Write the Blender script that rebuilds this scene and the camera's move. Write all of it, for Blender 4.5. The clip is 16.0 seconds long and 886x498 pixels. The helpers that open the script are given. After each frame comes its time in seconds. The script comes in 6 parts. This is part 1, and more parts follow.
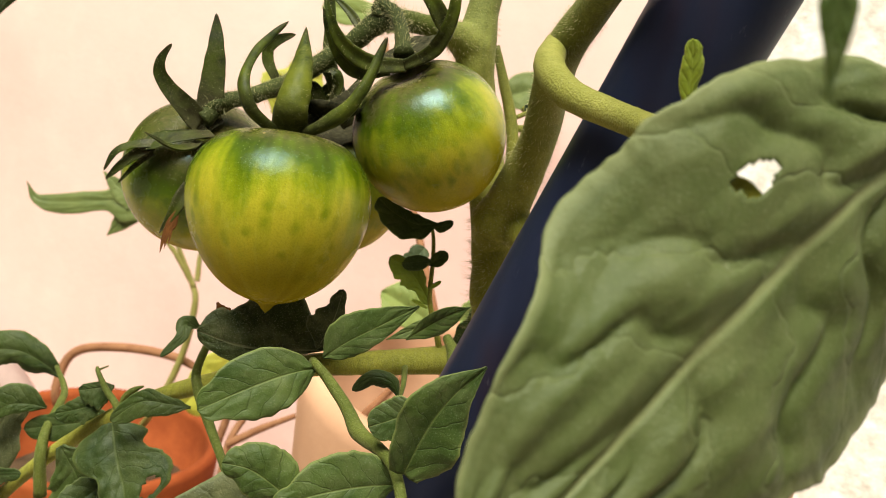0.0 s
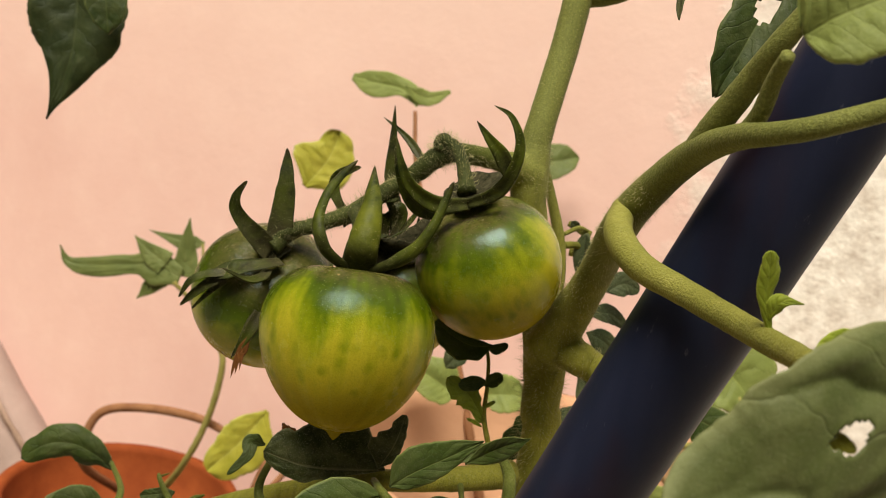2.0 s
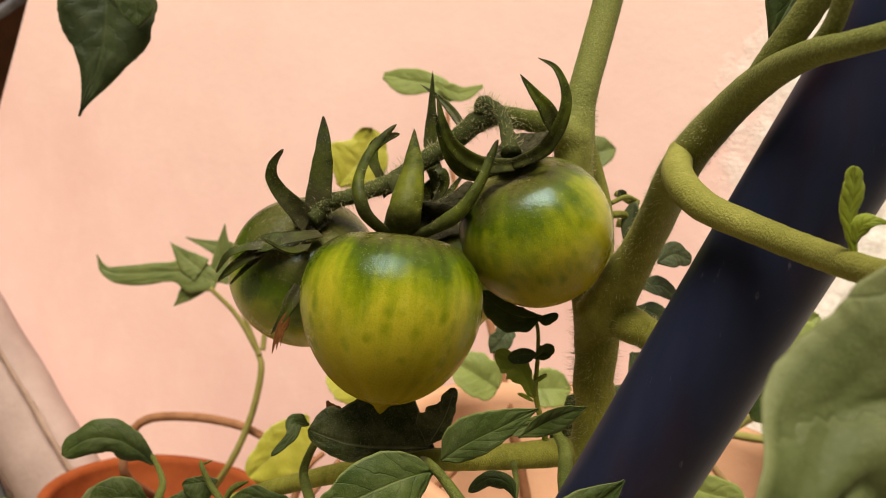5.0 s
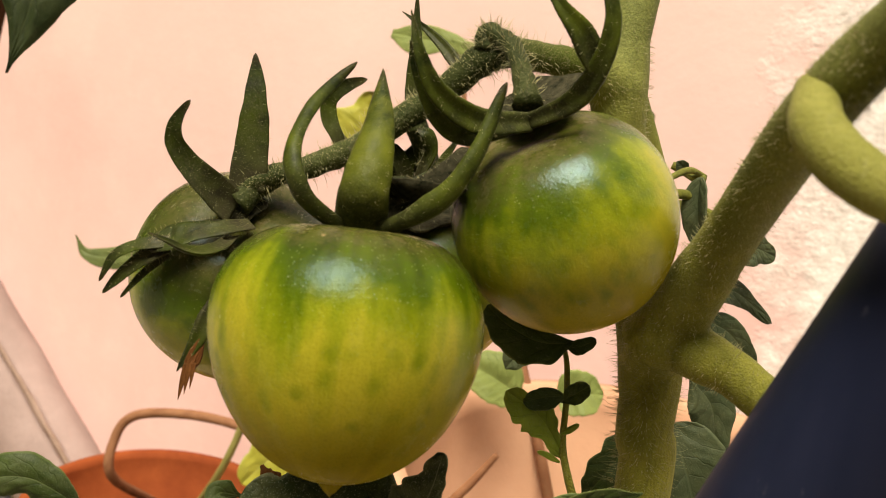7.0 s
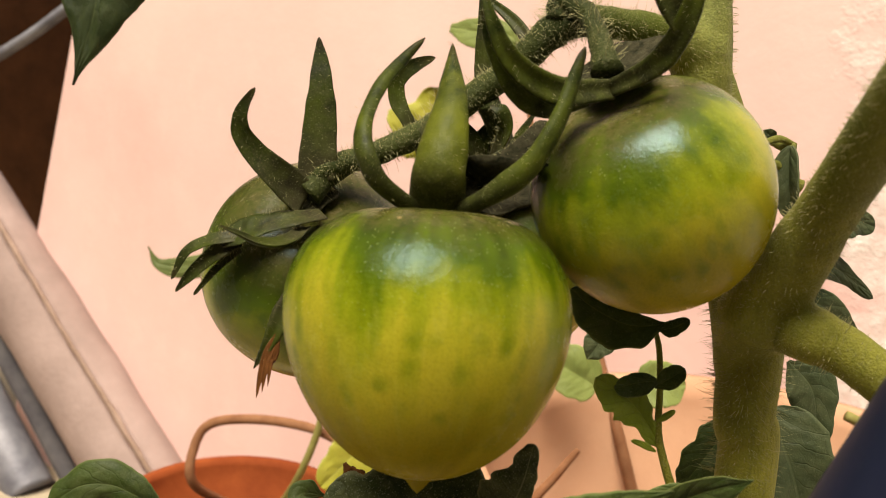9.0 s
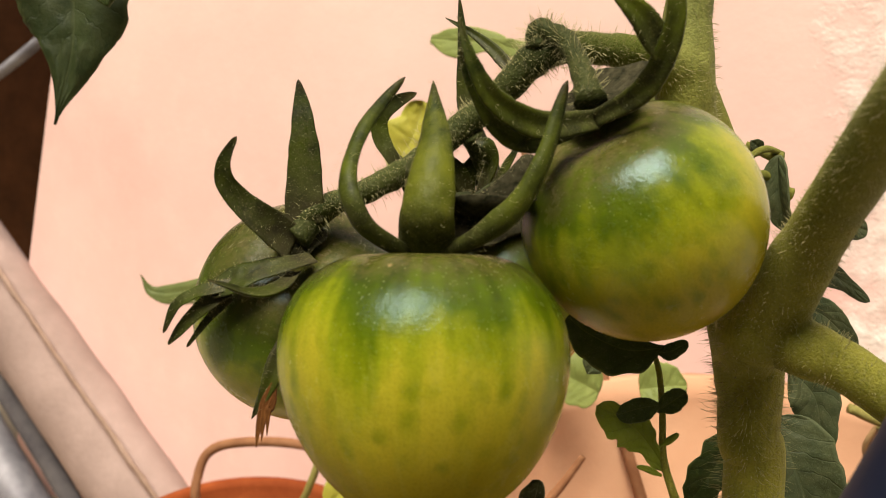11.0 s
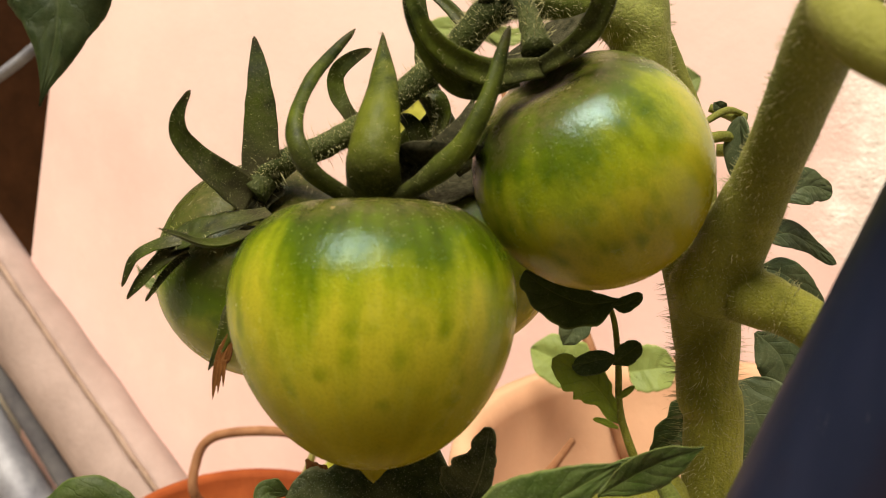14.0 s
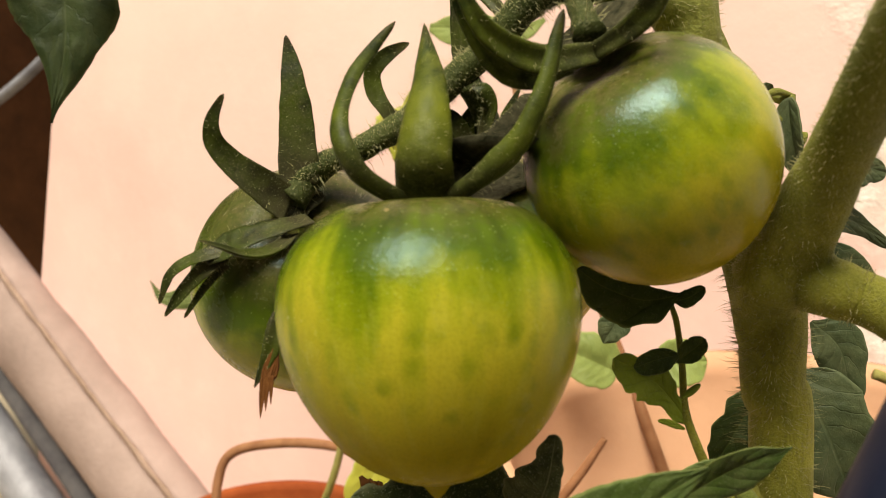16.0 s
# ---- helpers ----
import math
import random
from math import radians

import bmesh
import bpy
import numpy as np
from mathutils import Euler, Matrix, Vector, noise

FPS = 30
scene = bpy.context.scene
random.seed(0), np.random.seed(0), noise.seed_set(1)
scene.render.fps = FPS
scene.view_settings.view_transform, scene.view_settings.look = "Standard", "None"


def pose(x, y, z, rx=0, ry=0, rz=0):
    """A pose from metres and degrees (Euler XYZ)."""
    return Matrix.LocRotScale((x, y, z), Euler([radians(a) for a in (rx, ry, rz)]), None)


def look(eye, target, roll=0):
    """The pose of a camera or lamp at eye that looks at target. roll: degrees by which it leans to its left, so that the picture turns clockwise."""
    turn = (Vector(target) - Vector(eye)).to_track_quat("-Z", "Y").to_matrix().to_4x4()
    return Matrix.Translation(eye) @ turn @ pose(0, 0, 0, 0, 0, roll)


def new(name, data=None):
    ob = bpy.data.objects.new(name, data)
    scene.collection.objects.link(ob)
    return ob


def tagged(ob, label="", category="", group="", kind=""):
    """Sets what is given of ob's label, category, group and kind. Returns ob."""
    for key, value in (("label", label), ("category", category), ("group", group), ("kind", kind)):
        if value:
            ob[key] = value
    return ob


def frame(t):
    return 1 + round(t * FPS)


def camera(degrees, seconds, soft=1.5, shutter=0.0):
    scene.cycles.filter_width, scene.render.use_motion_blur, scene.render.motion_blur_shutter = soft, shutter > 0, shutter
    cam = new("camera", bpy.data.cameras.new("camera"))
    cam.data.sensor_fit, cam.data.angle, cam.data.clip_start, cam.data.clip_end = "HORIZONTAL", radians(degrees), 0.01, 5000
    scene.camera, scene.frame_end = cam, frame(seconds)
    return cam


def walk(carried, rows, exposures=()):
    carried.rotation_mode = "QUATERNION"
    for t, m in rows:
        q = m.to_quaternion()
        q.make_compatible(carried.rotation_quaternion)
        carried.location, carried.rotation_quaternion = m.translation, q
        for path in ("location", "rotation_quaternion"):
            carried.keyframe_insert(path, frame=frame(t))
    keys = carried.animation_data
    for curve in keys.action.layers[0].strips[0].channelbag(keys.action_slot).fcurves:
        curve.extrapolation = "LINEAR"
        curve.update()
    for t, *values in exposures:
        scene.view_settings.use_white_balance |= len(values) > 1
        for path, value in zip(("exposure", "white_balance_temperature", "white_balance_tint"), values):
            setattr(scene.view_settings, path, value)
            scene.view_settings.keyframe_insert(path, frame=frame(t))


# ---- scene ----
cam = camera(51.12, 16.0, soft=0.4)
cam.data.dof.use_dof = True
cam.data.dof.focus_distance = 0.166
cam.data.dof.aperture_fstop = 47.0
PATH = [
    (0, -0.00001, -0.00000, 0.40001, 78.000, -10.000, 0.000),
    (0.5, -0.01235, 0.00121, 0.40954, 78.623, -10.687, 0.365),
    (1, -0.01754, -0.00155, 0.41703, 79.239, -11.647, 0.533),
    (1.5, -0.02015, -0.00268, 0.42128, 80.034, -11.388, 0.547),
    (2, -0.01556, -0.00526, 0.41979, 80.032, -10.548, 0.498),
    (2.5, -0.01337, -0.00624, 0.41715, 80.133, -9.955, 0.254),
    (3, -0.01604, -0.00141, 0.41189, 79.877, -9.421, 1.171),
    (3.5, -0.01987, 0.00328, 0.38490, 78.869, -7.310, 2.825),
    (4, -0.01354, 0.00911, 0.38474, 79.407, -6.580, 3.205),
    (4.5, -0.01091, 0.00396, 0.40033, 80.281, -7.984, 2.186),
    (5, -0.01629, 0.00114, 0.40768, 80.659, -8.420, 2.210),
    (5.2, -0.01599, 0.00139, 0.40652, 80.859, -8.316, 2.341),
    (7.3, -0.01124, 0.06883, 0.39943, 78.222, -7.836, 4.241),
    (7.5, -0.01116, 0.06884, 0.39660, 77.965, -7.343, 4.317),
    (8, -0.01212, 0.06942, 0.39732, 78.191, -6.908, 4.910),
    (8.5, -0.01413, 0.06885, 0.39921, 78.158, -6.181, 5.430),
    (8.7, -0.01356, 0.06973, 0.39785, 78.260, -5.639, 6.689),
    (10.8, -0.01583, 0.07280, 0.39906, 79.007, -2.081, 6.679),
    (11, -0.01393, 0.07303, 0.40252, 78.659, -1.647, 6.268),
    (11.5, -0.00437, 0.07330, 0.40502, 79.012, -1.946, 6.062),
    (12, -0.00364, 0.07367, 0.40272, 78.764, -1.311, 5.767),
    (12.5, 0.00223, 0.07596, 0.41247, 79.609, -0.682, 5.849),
    (13, -0.00216, 0.07583, 0.40637, 79.192, -0.480, 6.478),
    (13.5, -0.00730, 0.07298, 0.39773, 78.265, -1.155, 6.274),
    (14, -0.00583, 0.07132, 0.39620, 78.684, -1.225, 6.654),
    (14.5, -0.01104, 0.07373, 0.39560, 78.781, -0.625, 6.546),
    (15, -0.01000, 0.07343, 0.39487, 78.655, 0.267, 6.094),
    (15.5, -0.00826, 0.07504, 0.39407, 79.283, 1.405, 6.537),
    (16, -0.01292, 0.07694, 0.39476, 78.839, 1.352, 6.455),
]
EXPOSURES = [(t, e + 0.28, 6300 if t < 0.7 else 6850, tint) for t, e, tint in ((0.0, 0.58, -3), (0.5, 0.33, -5), (1.0, 0.08, 3), (1.5, 0.02, 3), (3.0, 0.06, 1), (3.5, 0.2, 3), (4.0, 0.18, -1), (5.0, 0.1, 5), (7.5, 0.3, 5), (11.0, 0.25, 6), (11.5, 0.27, 6), (12.0, 0.28, 1), (12.5, 0.3, 5), (13.0, 0.15, 4), (13.5, 0.33, 1), (14.0, 0.36, 2), (15.0, 0.34, 0), (16.0, 0.37, 0))]
walk(cam, [(t, pose(x, y, z, rx, ry, rz)) for t, x, y, z, rx, ry, rz in PATH], EXPOSURES)

# ---- light: open shade under a bright hazy sky ----
world = bpy.data.worlds.new("sky")
scene.world = world
world.use_nodes = True
wn = world.node_tree
sky = wn.nodes.new("ShaderNodeTexSky")
sky.sky_type = "NISHITA"
sky.sun_disc = False
sky.sun_elevation = radians(64)
sky.sun_rotation = radians(200)
sky.air_density, sky.dust_density = 1.0, 4.0
wn.links.new(sky.outputs[0], wn.nodes["Background"].inputs[0])
wn.nodes["Background"].inputs[1].default_value = 0.072
sun_data = bpy.data.lights.new("sun", "SUN")
sun_data.energy, sun_data.angle, sun_data.color = 5.2, radians(36), (1.0, 0.93, 0.83)
sun = new("sun", sun_data)
sun.matrix_world = look((-0.5, -1.0, 3.0), (0, 0.25, 0.3))


# ---- materials ----
class Nodes:
    """A small writer of node materials."""

    def __init__(self, name):
        self.mat = bpy.data.materials.new(name)
        self.mat.use_nodes = True
        self.tree = self.mat.node_tree
        self.bsdf = self.tree.nodes["Principled BSDF"]

    def node(self, kind, **sets):
        n = self.tree.nodes.new(kind)
        for key, value in sets.items():
            n.inputs[key.replace("_", " ")].default_value = value
        return n

    def link(self, a, b):
        self.tree.links.new(a, b)

    def coords(self, which="Object"):
        return self.tree.nodes.new("ShaderNodeTexCoord").outputs[which]

    def colour_noise(self, co, scale):
        n = self.node("ShaderNodeTexNoise", Scale=float(scale), Detail=2.0)
        self.link(co, n.inputs["Vector"])
        return n.outputs["Color"]

    def noise(self, vec, scale, detail=4.0, rough=0.55):
        n = self.node("ShaderNodeTexNoise", Scale=scale, Detail=detail, Roughness=rough)
        self.link(vec, n.inputs["Vector"])
        return n.outputs["Fac"]

    def mapped(self, vec, scale):
        n = self.node("ShaderNodeMapping", Scale=scale)
        self.link(vec, n.inputs["Vector"])
        return n.outputs["Vector"]

    def ramp(self, fac, stops):
        n = self.tree.nodes.new("ShaderNodeValToRGB")
        el = n.color_ramp.elements
        while len(el) < len(stops):
            el.new(0.5)
        for e, (p, c) in zip(el, stops):
            e.position = p
            e.color = (*c, 1) if isinstance(c, tuple) else (c, c, c, 1)
        self.link(fac, n.inputs["Fac"])
        return n.outputs["Color"]

    def mix(self, fac, a, b, mode="MIX"):
        n = self.tree.nodes.new("ShaderNodeMix")
        n.data_type, n.blend_type = "RGBA", mode
        for sock, v in ((n.inputs[0], fac), (n.inputs[6], a), (n.inputs[7], b)):
            if hasattr(v, "is_linked"):
                self.link(v, sock)
            else:
                sock.default_value = (*v, 1) if isinstance(v, tuple) else v
        return n.outputs[2]

    def math(self, op, a, b=0.0, clamp=False):
        n = self.tree.nodes.new("ShaderNodeMath")
        n.operation, n.use_clamp = op, clamp
        for sock, v in ((n.inputs[0], a), (n.inputs[1], b)):
            if hasattr(v, "is_linked"):
                self.link(v, sock)
            else:
                sock.default_value = v
        return n.outputs[0]

    def split(self, vec):
        n = self.tree.nodes.new("ShaderNodeSeparateXYZ")
        self.link(vec, n.inputs[0])
        return n.outputs

    def bump(self, height, strength, distance):
        n = self.node("ShaderNodeBump", Strength=strength, Distance=distance)
        self.link(height, n.inputs["Height"])
        self.link(n.outputs[0], self.bsdf.inputs["Normal"])

    def done(self, colour, rough=0.5, **more):
        for key, v in (("Base Color", colour), ("Roughness", rough), *more.items()):
            sock = self.bsdf.inputs[key.replace("_", " ")]
            if hasattr(v, "is_linked"):
                self.link(v, sock)
            else:
                sock.default_value = (*v, 1) if isinstance(v, tuple) and len(sock.default_value) == 4 else v
        return self.mat


def tomato_material(radius, green, streak, scars=(), gloss=1.0):
    """Unripe skin: dark freckled shoulders that run down in tongues, a yellow-green body with darker cells. scars: places in the fruit's own space."""
    m = Nodes("tomato_skin")
    co = m.coords()
    x, y, z = m.split(co)
    up = m.math("ADD", m.math("MULTIPLY", z, 0.5 / radius), 0.5)
    h = m.math("ADD", up, green)
    ring = m.tree.nodes.new("ShaderNodeVectorMath")
    ring.operation = "NORMALIZE"
    m.link(m.mapped(co, (1, 1, 0)), ring.inputs[0])
    joined = m.tree.nodes.new("ShaderNodeVectorMath")
    joined.operation = "ADD"
    m.link(ring.outputs[0], joined.inputs[0])
    m.link(m.mapped(co, (0, 0, 1)), joined.inputs[1])
    mer = joined.outputs[0]
    tongue = m.noise(m.mapped(mer, (3.4, 3.4, 26)), 1.0, 2.0, 0.5)
    bars = m.noise(m.mapped(mer, (5.5, 5.5, 60)), 1.0, 2.0, 0.5)
    cloud = m.noise(co, 130, 4.0, 0.6)
    cells = m.tree.nodes.new("ShaderNodeTexVoronoi")
    cells.inputs["Randomness"].default_value = 0.85
    shaken = m.tree.nodes.new("ShaderNodeVectorMath")
    shaken.operation = "ADD"
    m.link(m.mapped(co, (330, 330, 215)), shaken.inputs[0])
    m.link(m.mapped(m.colour_noise(co, 260), (0.7, 0.7, 0.7)), shaken.inputs[1])
    m.link(shaken.outputs[0], cells.inputs["Vector"])
    cells.inputs["Scale"].default_value = 1.0
    blotch = m.math("MULTIPLY", m.ramp(cells.outputs["Distance"], [(0.12, 1.0), (0.50, 0.0)]), m.ramp(m.noise(co, 150, 2.0), [(0.36, 0.15), (0.60, 1.0)]))
    fine = m.noise(co, 900, 4.0, 0.7)
    skin = m.noise(co, 2600, 3.0, 0.6)
    hh = m.math("ADD", h, m.math("MULTIPLY", m.math("SUBTRACT", tongue, 0.5), 0.48 * streak))
    hh = m.math("ADD", hh, m.math("MULTIPLY", m.math("SUBTRACT", cloud, 0.5), 0.55 - 0.25 * streak))
    hh = m.math("ADD", hh, m.math("MULTIPLY", m.math("SUBTRACT", bars, 0.5), 0.16 * streak))
    col = m.ramp(hh, [(0.05, (0.250, 0.192, 0.010)), (0.35, (0.320, 0.265, 0.016)), (0.58, (0.300, 0.272, 0.018)), (0.70, (0.180, 0.198, 0.008)), (0.82, (0.054, 0.082, 0.002)), (0.95, (0.022, 0.034, 0.002))])
    lanes = m.math("MULTIPLY", m.ramp(bars, [(0.46, 0.0), (0.60, 1.0)]), m.ramp(h, [(0.22, 0.0), (0.50, 0.28 * streak), (0.80, 0.12 * streak)]))
    col = m.mix(lanes, col, (0.115, 0.160, 0.002))
    spots = m.math("MULTIPLY", blotch, m.ramp(h, [(0.14, 0.0), (0.34, 0.62), (0.62, 0.75), (0.84, 0.1)]))
    col = m.mix(spots, col, (0.110, 0.138, 0.003))
    pale = m.math("MULTIPLY", m.ramp(m.noise(m.mapped(mer, (6.0, 6.0, 110)), 1.0, 3.0, 0.6), [(0.54, 0.0), (0.66, 1.0)]), m.ramp(h, [(0.15, 0.1), (0.55, 0.28), (0.78, 0.0)]))
    col = m.mix(pale, col, (0.350, 0.320, 0.055))
    col = m.mix(m.math("MULTIPLY", m.ramp(skin, [(0.35, 1.0), (0.55, 0.0)]), 0.16), col, (0.05, 0.06, 0.003))
    speck = m.tree.nodes.new("ShaderNodeTexVoronoi")
    speck.inputs["Scale"].default_value = 1400
    m.link(co, speck.inputs["Vector"])
    dots = m.ramp(speck.outputs["Distance"], [(0.05, 1.0), (0.20, 0.0)])
    dots = m.math("MULTIPLY", dots, m.ramp(m.noise(co, 1300, 1.0), [(0.34, 0.0), (0.48, 1.0)]))
    dots = m.math("MULTIPLY", dots, m.ramp(hh, [(0.45, 0.12), (0.80, 0.52)]))
    col = m.mix(dots, col, (0.24, 0.27, 0.085))
    dust = m.ramp(m.math("ADD", up, m.math("MULTIPLY", m.math("SUBTRACT", m.noise(co, 130, 6.0, 0.7), 0.5), 0.30)), [(0.80, 0.0), (0.98, 0.8)])
    dust = m.math("MULTIPLY", dust, m.ramp(fine, [(0.35, 0.25), (0.65, 1.0)]))
    col = m.mix(dust, col, (0.125, 0.092, 0.036))
    for place, size in scars:
        gap = m.tree.nodes.new("ShaderNodeVectorMath")
        gap.operation = "DISTANCE"
        m.link(co, gap.inputs[0])
        gap.inputs[1].default_value = place
        ragged = m.math("ADD", m.math("MULTIPLY", gap.outputs["Value"], 0.5 / size), m.math("MULTIPLY", m.math("SUBTRACT", m.noise(co, 1500, 4.0, 0.7), 0.5), 0.7))
        col = m.mix(m.ramp(ragged, [(0.25, 0.75), (0.55, 0.0)]), col, (0.34, 0.22, 0.10))
    relief = m.math("ADD", m.noise(co, 420, 2.0), m.math("MULTIPLY", m.math("ADD", fine, skin), 0.45))
    m.bump(m.math("ADD", relief, m.math("MULTIPLY", dots, 0.7)), 0.20, 0.0005)
    rough = m.ramp(m.math("ADD", cloud, m.math("MULTIPLY", m.math("SUBTRACT", fine, 0.5), 0.5)), [(0.3, 0.18), (0.7, 0.30)])
    shine = m.ramp(up, [(0.15, 0.015 * gloss), (0.60, 0.26 * gloss), (0.86, 0.34 * gloss), (0.97, 0.03)])
    return m.done(col, rough, Specular_IOR_Level=shine, Specular_Tint=(0.60, 0.86, 1.0), Subsurface_Weight=0.06, Subsurface_Radius=(0.003, 0.003, 0.001), Subsurface_Scale=0.8)


def stem_material(name, dark, light, dusty=0.3, root=None, tall=None):
    m = Nodes(name)
    co = m.coords()
    base = m.mix(m.ramp(m.noise(co, 60, 5.0), [(0.35, 0.0), (0.68, 1.0)]), dark, light)
    base = m.mix(m.math("MULTIPLY", m.ramp(m.noise(m.mapped(co, (900, 900, 160)), 1.0, 4.0, 0.65), [(0.45, 0.0), (0.62, 1.0)]), 0.45), base, dark)
    base = m.mix(m.math("MULTIPLY", m.ramp(m.noise(co, 2300, 2.0), [(0.55, 0.0), (0.66, 1.0)]), dusty * 1.1), base, (0.30, 0.27, 0.15))
    base = m.mix(m.math("MULTIPLY", m.ramp(m.noise(co, 3100, 2.0), [(0.34, 1.0), (0.46, 0.0)]), 0.28), base, (dark[0] * 0.4, dark[1] * 0.45, dark[2] * 0.4))
    if tall:
        _, _, z = m.split(co)
        young = m.ramp(m.math("MULTIPLY", m.math("SUBTRACT", z, 0.37), 25.0), [(0.0, 0.0), (1.0, 0.85)])
        base = m.mix(young, base, m.mix(m.ramp(m.noise(co, 1900, 3.0, 0.7), [(0.42, 0.0), (0.66, 1.0)]), tall, (tall[0] * 1.6, tall[1] * 1.6, tall[2] * 1.6)))
    if root:
        u, _, _ = m.split(m.coords("UV"))
        base = m.mix(m.ramp(u, [(0.06, 1.0), (0.28, 0.0)]), base, root)
    m.bump(m.math("ADD", m.math("MULTIPLY", m.noise(co, 2600, 3.0), 1.4), m.math("MULTIPLY", m.noise(co, 420, 3.0), 1.2)), 0.55, 0.0004)
    return m.done(base, 0.6, Specular_IOR_Level=0.10, Sheen_Weight=0.05, Sheen_Roughness=0.4, Sheen_Tint=(0.9, 0.85, 0.5))


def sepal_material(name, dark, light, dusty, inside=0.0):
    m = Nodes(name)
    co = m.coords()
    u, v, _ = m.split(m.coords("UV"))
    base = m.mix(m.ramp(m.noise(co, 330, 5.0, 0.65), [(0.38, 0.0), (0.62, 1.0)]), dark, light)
    # dusty at the root, browned at the very tip
    grime = m.ramp(m.math("ADD", u, m.math("MULTIPLY", m.math("SUBTRACT", m.noise(co, 420, 5.0, 0.7), 0.5), 0.7)), [(0.0, 1.0), (0.50, 0.18)])
    if inside:
        # dust caught in the hollow side, less towards the tip
        hollow = m.math("MULTIPLY", m.ramp(v, [(0.52, 0.0), (0.60, 1.0), (0.90, 1.0), (0.98, 0.0)]), m.ramp(u, [(0.45, inside), (0.85, 0.1)]))
        grime = m.math("MAXIMUM", grime, m.math("MULTIPLY", hollow, m.ramp(m.noise(co, 1300, 4.0, 0.7), [(0.38, 0.3), (0.60, 1.5)])))
    base = m.mix(m.math("MULTIPLY", grime, dusty), base, (0.075, 0.060, 0.034))
    # lighter middle stretch: a soft highlight put into the colour
    base = m.mix(m.math("MULTIPLY", m.ramp(u, [(0.15, 0.0), (0.5, 1.0), (0.85, 0.0)]), m.ramp(m.noise(co, 200, 2.0), [(0.4, 0.1), (0.65, 0.8)])), base, (light[0] * 1.7, light[1] * 1.6, light[2]))
    base = m.mix(m.ramp(u, [(0.86, 0.0), (1.0, 0.6)]), base, (0.040, 0.026, 0.010))
    base = m.mix(m.math("MULTIPLY", m.ramp(m.noise(co, 3900, 1.0), [(0.60, 0.0), (0.69, 1.0)]), m.ramp(grime, [(0.2, 0.18), (0.9, 0.5)])), base, (0.16, 0.145, 0.065))
    m.bump(m.math("ADD", m.noise(co, 2400, 3.0), m.math("MULTIPLY", m.noise(m.mapped(co, (700, 700, 180)), 1.0, 3.0), 0.8)), 0.22, 0.0004)
    return m.done(base, 0.45, Specular_IOR_Level=0.10)


